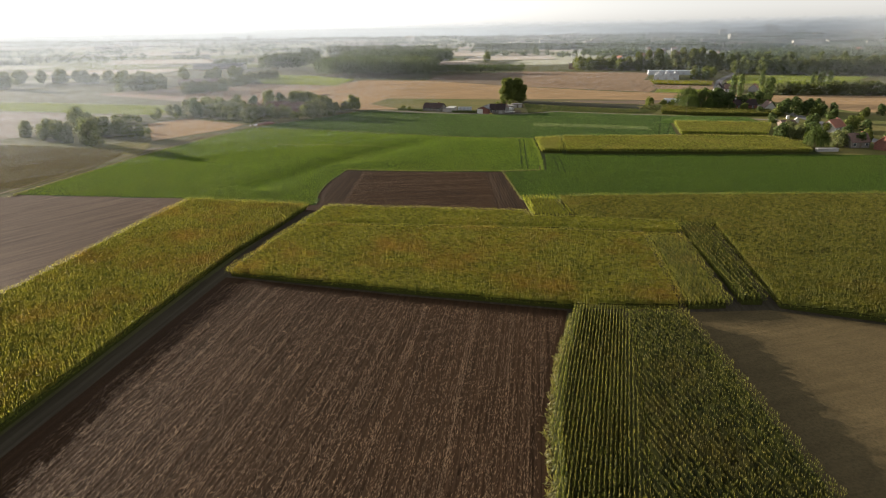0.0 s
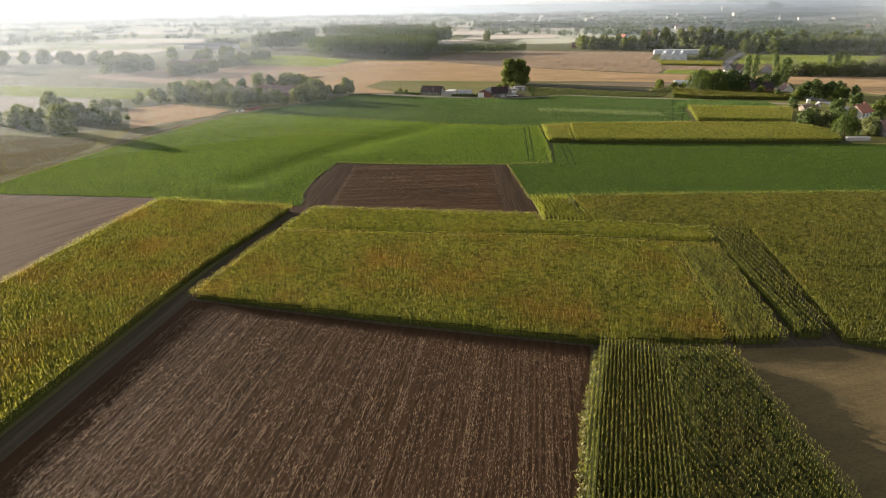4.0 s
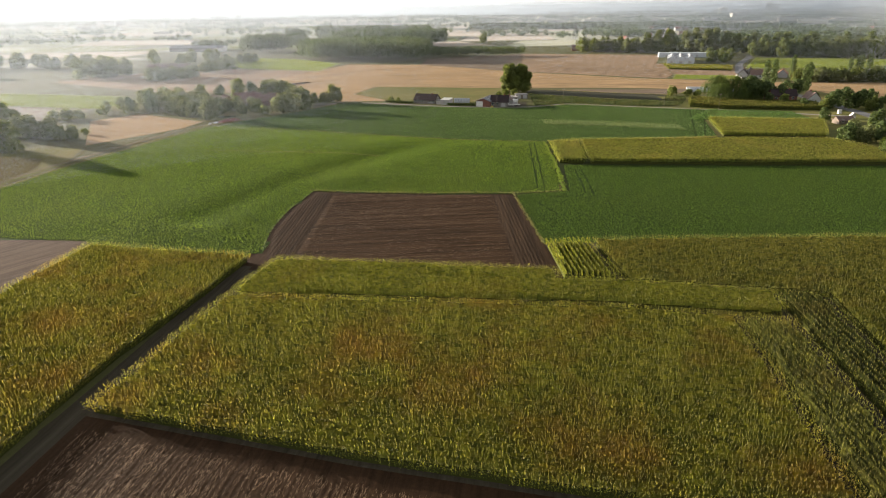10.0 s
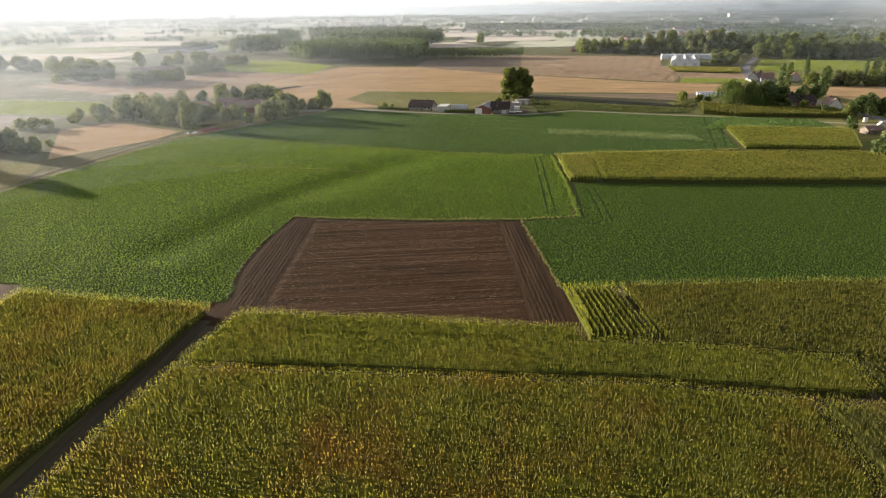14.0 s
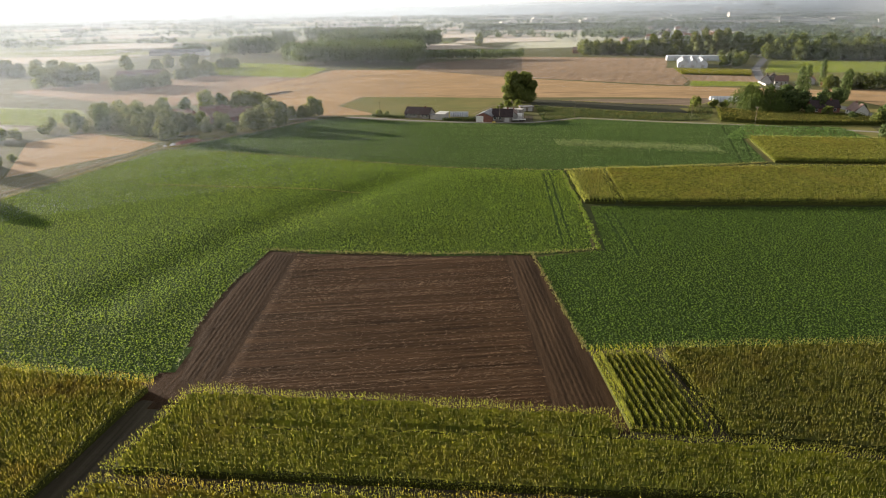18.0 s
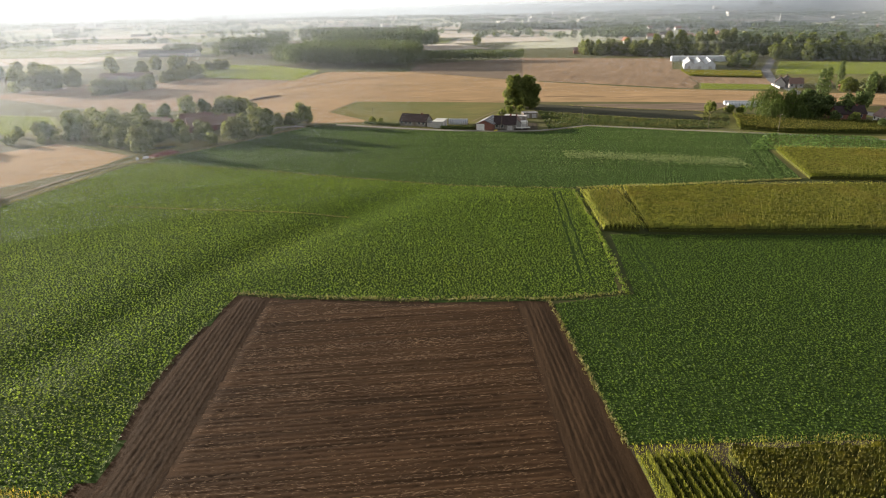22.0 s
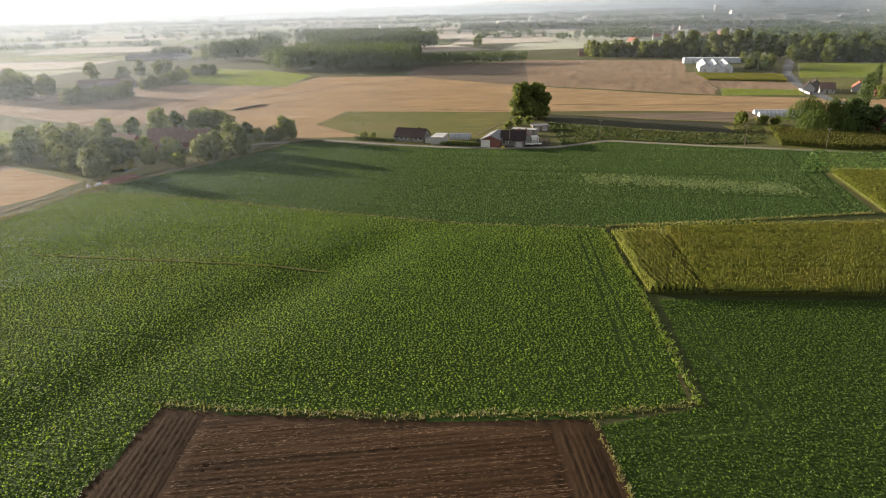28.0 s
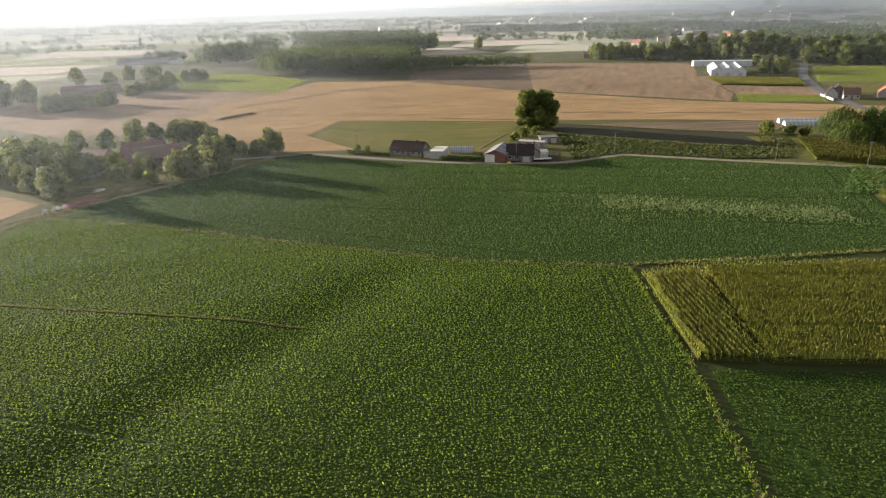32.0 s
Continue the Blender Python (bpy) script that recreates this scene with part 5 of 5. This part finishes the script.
flat_shed("white_shed", 36.4, 399.4, -4, 2.6, 4.2, 3.0, M_WHITE, M_WHITE, "white rendered shed beside the farmhouse", "shed", 1)
flat_shed("shed", 35.0, 420.0, -24, 10.5, 3.4, 2.5, M_GREYBRICK, M_GREYWALL, "long shed with a pale roof", "shed", 2)
flat_shed("shed", 43, 430, 5, 7, 5, 2.3, M_WOOD, M_SHEET, "dark wooden shed below the great tree", "shed", 2)
ribbon("farm_fence_line", [(14, 420), (20, 433), (27, 449), (35, 460)], 1.0, 0.112, M_TRACK_PALE, "trodden edge along the paddock", "path")


def trailer(x, y, turn):
    root = tagged(new("flat_trailer"), "pale flat farm trailer beside the road", "trailer")
    root.matrix_basis = pose(x, y, 0.16, 0, 0, turn)
    part("bed", box_bm(-3.2, 3.2, -1.0, 1.0, 0.75, 0.95), M_WHITE, root)
    part("headboard", box_bm(-3.2, -3.05, -1.0, 1.0, 0.95, 1.8), M_WHITE, root)
    for wx in (0.6, 1.6):
        for wy in (-0.85, 0.85):
            bm = bmesh.new()
            bmesh.ops.create_cone(bm, cap_ends=True, segments=14, radius1=0.4, radius2=0.4, depth=0.25)
            bmesh.ops.transform(bm, matrix=pose(wx, wy, 0.38, 90, 0, 0), verts=bm.verts)
            part("wheel", bm, M_ROOF_DARK, root)
    return root


trailer(35.4, 395.9, 2)


def hedge(line, width, height, seed, label="clipped dark green garden hedge"):
    rng = np.random.default_rng(seed)
    line = np.asarray(line, float)
    pts = np.concatenate([a + np.linspace(0, 1, max(2, int(np.linalg.norm(b - a) / 0.7)))[:, None] * (b - a) for a, b in zip(line[:-1], line[1:])])
    v = leaf_cloud(pts, np.full(len(pts), height), width * 0.6, 60, 0.22, 0.1, rng)
    root = tagged(new("hedge", np_mesh("hedge", v, np.arange(len(v)).reshape(-1, 4), M_TREE_DARK)), label, "hedge")
    return root


hedge([(-37, 417.2), (-20.5, 409.0)], 1.2, 1.9, 95)
hedge([(-0.6, 401.6), (14.0, 399.4)], 1.7, 1.8, 96)
hedge([(-64, 412.6), (-51, 415.8)], 0.8, 0.8, 97, "low rough hedge along the road")

# the old farm among the willows
house("brick_farm", -108, 412, 30, 22, 8, 2.8, 6.2, M_BRICK, M_ROOF_BROWN, "long brick farm with a brown tiled roof", "farm", 6)
house("brick_farm", -131, 411, -24, 13, 8, 2.8, 6.0, M_BRICK, M_ROOF_BROWN, "brick farm wing with white windows", "farm", 4)
house("brick_farm", -119, 423, 12, 15, 8, 2.8, 6.0, M_BRICK, M_ROOF_BROWN, "brick barn with a brown tiled roof", "farm", 3)
for x, y, h in ((-127, 398, 7.5), (-121, 395, 7), (-134, 401, 8.5), (-115, 392, 7.5), (-98, 402, 5.5), (-105, 397, 6), (-110, 401, 6.5), (-141, 405, 8), (-139, 388, 8), (-124, 385, 6.5), (-146, 388, 10), (-155, 398, 11), (-160, 408, 11), (-165, 416, 11), (-147, 412, 9)):
    plant(WILLOW + OAK[:1], x, y, h, 9, 1.15)
sheet("farm_garden", [(-178, 392), (-150, 374), (-122, 357), (-110, 358), (-86, 385), (-72, 418), (-100, 446), (-160, 440), (-200, 410)], None, M_GRASS, "rough grass of the old farm", "yard")


def pond():
    bm = bmesh.new()
    ring = [bm.verts.new((4.6 * math.cos(a) * (1 + 0.15 * math.sin(3 * a)), 3.2 * math.sin(a) * (1 + 0.1 * math.cos(2 * a)), 0.02)) for a in np.linspace(0, 2 * math.pi, 28, endpoint=False)]
    bm.faces.new(ring)
    m, nt, b = mat_base("pond_water")
    b.inputs["Base Color"].default_value = (0.03, 0.04, 0.04, 1)
    b.inputs["Roughness"].default_value = 0.12
    b.inputs["Specular IOR Level"].default_value = 0.9
    bump(nt, b, noise_tex(nt, 1.5, 3), 0.15, 0.05)
    ob = tagged(part("water", bm, m), "small farm pond mirroring the sky", "pond", kind="structure")
    ob.matrix_basis = pose(-113.5, 370.5, 0.13, 0, 0, 20)


pond()


def heap(name, x, y, turn, l, w, h, mat, label, category, seed):
    """A low heap under a sheet."""
    rng = random.Random(seed)
    bm = bmesh.new()
    nx, ny = 10, 6
    g = [[bm.verts.new(((i / nx - 0.5) * l, (j / ny - 0.5) * w, -0.03 + h * (max(0.0, math.sin(math.pi * i / nx)) * max(0.0, math.sin(math.pi * j / ny))) ** 0.4 * rng.uniform(0.9, 1.05))) for j in range(ny + 1)] for i in range(nx + 1)]
    for i in range(nx):
        for j in range(ny):
            bm.faces.new((g[i][j], g[i + 1][j], g[i + 1][j + 1], g[i][j + 1]))
    ob = tagged(part(name, bm, mat), label, category)
    ob.matrix_basis = pose(x, y, 0, 0, 0, turn)
    return ob


heap("covered_mound", -108.5, 358, 60, 12, 4.5, 1.3, M_BRICK, "long low heap under a red sheet", "heap", 3)
for k in range(3):
    heap("wrapped_bale", -112.4 - 0.9 * k + 0.7 * math.sin(k * 2.3), 352 - 1.2 * k, 60 + 25 * k, 1.2, 1.1, 0.9, M_PLASTIC, "white film-wrapped round bale", "bale", 10 + k)["group"] = "wrapped bales by the track"
heap("earth_bank", -113, 524, 57, 28, 3.2, 1.1, M_SOIL3, "long dark bank of earth on stubble", "earth bank", 20)

M_YELLOW = plain_mat("yellow_sheet", (0.42, 0.31, 0.05), 0.5)
heap("yellow_heap", 23.2, 393.6, 20, 1.8, 1.1, 0.9, M_YELLOW, "small heap under a yellow sheet by the barn", "heap", 31)


def pylon(x, y, h):
    """A lattice mast: four leaning legs, rings of bracing and three cross-arms."""
    root = tagged(new("power_pylon"), "thin grey lattice power pylon far off", "pylon", "pylons across the fields")
    root.matrix_basis = pose(x, y, float(land(x, y)), 0, 0, 12)
    half = h * 0.09

    def bar(name, p, q, r):
        p, q = Vector(p), Vector(q)
        bm = bmesh.new()
        bmesh.ops.create_cone(bm, cap_ends=True, segments=6, radius1=r, radius2=r, depth=(q - p).length)
        bmesh.ops.transform(bm, matrix=Matrix.Translation((p + q) / 2) @ (q - p).to_track_quat("Z", "Y").to_matrix().to_4x4(), verts=bm.verts)
        part(name, bm, M_SHEET, root)

    corner = ((-1, -1), (1, -1), (1, 1), (-1, 1))
    for a, b in corner:
        bar("leg", (a * half, b * half, -0.2), (a * 0.5, b * 0.5, h), 0.16)
    for k in range(5):
        z0, z1 = h * k / 5, h * (k + 1) / 5
        w0, w1 = half + (0.5 - half) * k / 5, half + (0.5 - half) * (k + 1) / 5
        for i in range(4):
            a, b = corner[i], corner[(i + 1) % 4]
            bar("brace", (a[0] * w0, a[1] * w0, z0), (b[0] * w1, b[1] * w1, z1), 0.08)
    for z, w in ((0.72, 5.5), (0.84, 4.5), (0.95, 3.5)):
        bar("crossarm", (-w, 0, h * z), (w, 0, h * z), 0.16)
    return root


for x, y, h in ((218, 1180, 30), (520, 1260, 30), (430, 1900, 34), (150, 1950, 34)):
    pylon(x, y, h)

# the village
for x, y, tn, ln, dp, wl, rf, lb in ((222, 536, 62, 9.5, 6, M_GREYWALL, M_ROOF_DARK, "grey village house with a dark roof"), (250, 512, 60, 9, 7, M_BRICK, M_ROOF_RED, "brick village house with a red roof"),
                                     (249, 531, 60, 9, 7, M_GREYWALL, M_ROOF_RED, "grey village house with a red roof"), (197, 397, 82, 9, 6, M_WHITE, M_ROOF_BROWN, "small white gabled house"), (187, 408.5, 2, 14, 6, M_BRICK, M_ROOF_DARK, "long low brick house with a dark roof"),
                                     (188.5, 312.5, 35, 10.5, 7, M_WHITE, M_ROOF_RED, "white house with a bright red roof"), (173, 268.5, 5, 8, 6, M_GREYBRICK, M_ROOF_BROWN, "grey house with a brown roof"),
                                     (183, 262, 30, 10, 7, M_BRICK, M_ROOF_RED, "brick house with a red roof"), (196, 257, 80, 9, 7, M_GREYWALL, M_ROOF_BROWN, "grey house with a brown roof"),
                                     (231, 545, 62, 9, 7, M_GREYBRICK, M_ROOF_DARK, "grey house with a dark roof"), (228, 528, -20, 8, 6, M_GREYWALL, M_ROOF_BROWN, "grey house with a brown roof")):
    house("village_house", x, y, tn, ln, dp, 2.7, 5.8, wl, rf, lb)
house("garden_shed", 175.6, 331.5, 5, 7.4, 4.6, 1.7, 3.0, M_WOOD, M_ROOF_BROWN, "low dark garden shed with a brown roof", "shed", 2, False)
house("garden_house", 187.0, 343.5, 75, 2.0, 1.8, 1.6, 2.6, M_WHITE, M_GREYWALL, "tiny white gabled garden house", "garden house", 1, False)
flat_shed("white_kiosk", 189.6, 358, 75, 1.4, 1.4, 1.8, M_WHITE, M_WHITE, "small square white kiosk by the road", "kiosk", 1)
flat_shed("white_shed", 155.4, 258.8, 0, 8.6, 2.0, 1.2, M_GREYWALL, M_GREYWALL, "long low white garden shed", "shed", 2)
for x, y, h in ((155, 262, 8), (160, 268, 9), (166, 264, 7), (174, 268, 8), (180, 274, 9), (188, 270, 8), (196, 272, 9), (184, 310, 6), (178, 316, 5), (196, 326, 9), (200, 316, 9), (186, 330, 8), (180, 345, 7), (174, 352, 7),
                (184, 362, 8), (190, 372, 7), (184, 380, 6), (198, 396, 8), (180, 392, 7), (206, 344, 9), (198, 352, 8), (210, 366, 9), (216, 336, 8), (214, 300, 9), (205, 290, 8), (222, 312, 9), (175, 398, 7)):
    if (164 < x < 202 and 316 < y < 372) or (x < 172 and y < 272):
        continue
    plant(DARK + OAK[:2], x, y, h * 0.8, 9.5, 1.15)
part("garden_wall", box_bm(-11, 11, -0.15, 0.15, -0.1, 1.2), M_GREYWALL).matrix_basis = pose(217.6, 532.5, 0, 0, 0, 76)
tagged(bpy.data.objects["garden_wall"], "low pale garden wall beside the meadow", "wall")
tunnel("polytunnel", 164, 450, -10, 26, 4.5, 2.2, "long white film polytunnel beside bushes", 16)
tunnel("polytunnel", 164, 457, -10, 24, 4.5, 2.2, "long white film polytunnel beside bushes", 14)


def greenhouse(x, y, turn, bays, bay, depth, eaves, ridge, label):
    root = tagged(new("greenhouse"), label, "greenhouse")
    root.matrix_basis = pose(x, y, 0, 0, 0, turn)
    for k in range(bays):
        x0 = (k - bays / 2) * bay
        bm = bmesh.new()
        prof = [(x0 + 0.02, -0.1), (x0 + bay - 0.02, -0.1), (x0 + bay - 0.02, eaves), (x0 + bay / 2, ridge), (x0 + 0.02, eaves)]
        a = [bm.verts.new((p, 0, z)) for p, z in prof]
        b = [bm.verts.new((p, depth, z)) for p, z in prof]
        bm.faces.new(a)
        bm.faces.new(b[::-1])
        for i in range(5):
            bm.faces.new((a[i - 1], a[i], b[i], b[i - 1]))
        bmesh.ops.recalc_face_normals(bm, faces=bm.faces[:])
        bayob = part("bay", bm, M_FILM, root)
        for j in range(int(depth // 6) + 1):
            part("rib", box_bm(x0 + bay / 2 - 0.08, x0 + bay / 2 + 0.08, j * 6, j * 6 + 0.12, ridge - 0.05, ridge + 0.15), M_SHEET, bayob)
        slope = math.atan2(ridge - eaves, bay / 2)
        for side in (0, 1):
            for j in range(int(depth // 3) + 1):
                bar = part("glazing_bar", box_bm(0.05, math.hypot(bay / 2, ridge - eaves) - 0.05, j * 3, j * 3 + 0.10, -0.02, 0.08), M_GREYWALL, bayob)
                bar.matrix_basis = pose(x0 + bay / 2, depth * side, ridge) @ Matrix.Rotation(math.pi * side, 4, "Z") @ Matrix.Rotation(slope, 4, "Y")
        for px in (0.15, 0.32, 0.5, 0.68, 0.85):
            part("post", box_bm(x0 + bay * px - 0.06, x0 + bay * px + 0.06, -0.05, 0.02, 0, eaves + (ridge - eaves) * (1 - abs(2 * px - 1))), M_GREYWALL, bayob)
        part("gutter", box_bm(x0 - 0.12, x0 + 0.12, -0.1, depth + 0.1, eaves - 0.1, eaves + 0.1), M_GREYWALL, bayob)
        part("front_door", box_bm(x0 + bay / 2 - 1.2, x0 + bay / 2 + 1.2, -0.06, 0.02, 0, 2.6), M_GREYWALL, bayob)
    return root


greenhouse(218.8, 661, -19, 3, 8.2, 50, 4.2, 7.0, "white three-bay film greenhouse beside the road")
flat_shed("long_shed", 258, 748, -12, 62, 10, 4.5, M_FILM, M_FILM, "long low white shed behind the greenhouse", "shed", 4)
for k, (x, y, ln, wl) in enumerate(((205, 880, 30, M_BRICK), (240, 872, 24, M_GREYWALL), (172, 890, 26, M_BRICK))):
    house("farm_shed", x, y, -10, ln, 12, 4, 7, wl, M_ROOF_BROWN, "long farm shed before the trees", "barn", 4, False)
house("far_barn", -372, 990, -10, 70, 16, 4.5, 8, M_GREYWALL, M_SHEET, "long grey barn in the mist", "barn", 5, False)
house("far_barn", -336, 985, -10, 22, 14, 5, 8.5, M_WHITE, M_SHEET, "pale barn with a sheet roof", "barn", 3, False)
house("far_barn", -270, 668, 12, 40, 12, 3.0, 5.6, M_GREYBRICK, M_ROOF_BROWN, "low brick barn behind willows", "barn", 5, False)
house("far_barn", -234, 682, -30, 16, 11, 4, 6, M_WHITE, M_PLASTIC, "white-roofed shed behind willows", "barn", 2, False)

# houses of the town, each with walls, roof and windows, then larger blocks toward the city
proto = [house("town_house", 560, 1010 + 14 * i, 20 * i, 11, 8, 4.5, 8.5, w, r, lb) for i, (w, r, lb) in enumerate(((M_GREYWALL, M_ROOF_RED, "small grey town house, red roof"), (M_BRICK, M_ROOF_BROWN, "small brick town house, brown roof"), (M_WHITE, M_ROOF_DARK, "small white town house, dark roof")))]
rv = random.Random(77)
for i in range(120):
    y = 950 + 1500 * rv.random() ** 1.4
    x = y * rv.uniform(0.24, 0.85)
    c = copy_thing(rv.choice(proto), Matrix())
    c.matrix_basis = pose(x, y, float(land(x, y)), 0, 0, rv.uniform(0, 180)) @ Matrix.Scale(rv.uniform(0.9, 1.25), 4)


def block(x, y, turn, l, d, h, wall, label, category="apartment block"):
    """A flat-roofed block with bands of windows and a roof house."""
    root = tagged(new("apartment_block"), label, category)
    root.matrix_basis = pose(x, y, float(land(x, y)), 0, 0, turn)
    part("wall", box_bm(-l / 2, l / 2, -d / 2, d / 2, -0.3, h), wall, root)
    part("roof", box_bm(-l / 2 - 0.3, l / 2 + 0.3, -d / 2 - 0.3, d / 2 + 0.3, h, h + 0.5), M_GREYWALL, root)
    part("roof_house", box_bm(-l * 0.12, l * 0.12, -d * 0.25, d * 0.25, h + 0.5, h + 3), wall, root)
    z = 1.2
    while z < h - 1.6:
        part("window", box_bm(-l / 2 + 1, l / 2 - 1, -d / 2 - 0.06, -d / 2 + 0.02, z, z + 1.5), M_GLASS, root)
        z += 3.2
    return root


proto_b = [block(1000, 1990, -25, 46, 14, 24, M_WHITE, "pale apartment block above the trees"), block(1185, 1800, -20, 90, 16, 14, M_GREYWALL, "long pale hall above the trees"),
           block(900, 2700, -10, 60, 30, 9, M_WHITE, "low white warehouse in the town", "warehouse")]
for i in range(190):
    y = 1900 + 2700 * rv.random()
    x = y * (rv.uniform(0.05, 0.95) if rv.random() < 0.85 else rv.uniform(-0.6, 0.1))
    src = rv.choice(proto_b)
    c = copy_thing(src, Matrix())
    s = rv.uniform(0.6, 1.3)
    c.matrix_basis = pose(x, y, float(land(x, y)), 0, 0, rv.uniform(-40, 40)) @ Matrix.Diagonal((s, s, s * rv.uniform(0.5, 1.1), 1))
block(1985, 4150, -25, 44, 22, 52, M_WHITE, "tall twin-slab tower block on the skyline", "tower block")
block(2050, 4190, -25, 28, 22, 44, M_WHITE, "tower block on the city skyline", "tower block")


# ---- morning mist ----
def mist():
    """Thin level ribbons standing in for haze over the far country, denser to the west and farther away; lit by the sun
    and sky.
    """
    m, nt, b = mat_base("haze_ribbon")
    b.inputs["Base Color"].default_value = (0.80, 0.85, 0.93, 1)
    b.inputs["Roughness"].default_value = 1.0
    b.inputs["Specular IOR Level"].default_value = 0.0
    t = nt.nodes.new("ShaderNodeBsdfTranslucent")
    t.inputs[0].default_value = (0.225, 0.255, 0.295, 1)
    mx = nt.nodes.new("ShaderNodeMixShader")
    mx.inputs[0].default_value = 0.55
    nt.links.new(b.outputs[0], mx.inputs[1])
    nt.links.new(t.outputs[0], mx.inputs[2])
    nt.links.new(mx.outputs[0], nt.nodes["Material Output"].inputs[0])
    rng = np.random.default_rng(61)
    for r, share in ((200, 0.016), (230, 0.018), (260, 0.018), (290, 0.018), (325, 0.018), (360, 0.02), (400, 0.022), (445, 0.026), (500, 0.026), (560, 0.026), (625, 0.03), (700, 0.034), (790, 0.036), (880, 0.04),
                     (990, 0.046), (1110, 0.052), (1250, 0.06), (1400, 0.066), (1600, 0.08), (1850, 0.10), (2150, 0.12), (2550, 0.14), (3100, 0.20), (3700, 0.24), (4300, 0.26)):
        near = r < 420
        az = np.radians(np.linspace(-64, 0 if near else 64, 11 if near else 21))
        side = np.interp(np.degrees(az), (-64, -30, 0, 34, 64), (2.4, 2.1, 0.0, 0.0, 0.0) if near else (1.8, 1.4, 0.38, 0.9, 1.0) if r < 800 else (1.8, 1.4, 1.0, 1.9, 1.8))
        # Ribbon thickness sets how strongly the imitated haze veils each side.
        gap = r / 1700
        top = 44 + 0.014 * r
        vs, fs = [], []
        for k in range(int(top / gap)):
            z = (k + 0.5) * gap + rng.uniform(-0.3, 0.3) * gap
            x, y = r * np.sin(az), 90 + r * np.cos(az)
            thin = np.clip((top - z) / (0.45 * top), 0.0, 1.0)
            half = 0.5 * gap * share * side * thin * (1 + 0.25 * np.sin(az * rng.uniform(4, 9) + rng.uniform(0, 6)))
            ground = land(x, y)
            v = np.stack([np.column_stack([x, y, ground + z - half]), np.column_stack([x, y, ground + z + half])], 1).reshape(-1, 3)
            i = np.arange(len(az) - 1)[:, None] * 2 + len(az) * 2 * k
            vs.append(v)
            fs.append(i + np.array((0, 2, 3, 1)))
        tagged(new("mist", np_mesh("mist", np.concatenate(vs), np.concatenate(fs), m)), "thin pale ribbons standing in for mist over far fields", "mist", kind="stuff")


mist()


# ---- hazy distance ----
def backdrop():
    """Stand-in for the last land at the horizon: a ring glowing with painted haze."""
    bm = bmesh.new()
    rng = random.Random(6)
    n = 360
    low, top = [], []
    for i in range(n):
        a = 2 * math.pi * i / n
        low.append(bm.verts.new((4780 * math.cos(a), 4780 * math.sin(a), -6)))
        top.append(bm.verts.new((4780 * math.cos(a), 4780 * math.sin(a), 150)))
    for i in range(n):
        j = (i + 1) % n
        bm.faces.new((low[j], low[i], top[i], top[j]))
    m, nt, b = mat_base("painted_haze_glow")
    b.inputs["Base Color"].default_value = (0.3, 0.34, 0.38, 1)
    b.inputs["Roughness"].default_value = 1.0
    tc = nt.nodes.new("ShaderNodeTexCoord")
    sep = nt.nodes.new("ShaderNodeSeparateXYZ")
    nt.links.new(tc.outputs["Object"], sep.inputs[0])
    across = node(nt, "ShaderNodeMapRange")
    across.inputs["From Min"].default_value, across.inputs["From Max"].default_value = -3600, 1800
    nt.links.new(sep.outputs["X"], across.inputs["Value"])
    # Haze painted as emission, whiter on the sun's side.
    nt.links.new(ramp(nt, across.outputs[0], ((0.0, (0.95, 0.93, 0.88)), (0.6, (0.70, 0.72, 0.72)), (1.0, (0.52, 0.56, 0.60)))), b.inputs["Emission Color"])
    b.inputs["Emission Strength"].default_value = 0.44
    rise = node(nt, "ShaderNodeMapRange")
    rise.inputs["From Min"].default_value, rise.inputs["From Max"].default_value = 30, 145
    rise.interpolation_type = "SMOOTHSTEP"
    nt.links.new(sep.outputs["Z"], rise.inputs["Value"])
    clear = nt.nodes.new("ShaderNodeBsdfTransparent")
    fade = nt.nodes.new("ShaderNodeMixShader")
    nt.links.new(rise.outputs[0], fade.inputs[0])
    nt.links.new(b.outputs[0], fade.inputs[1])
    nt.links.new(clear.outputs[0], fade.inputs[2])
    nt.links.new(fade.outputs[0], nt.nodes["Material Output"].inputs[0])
    tagged(part("backdrop", bm, m), "glowing ring of painted horizon haze", "horizon", kind="structure")


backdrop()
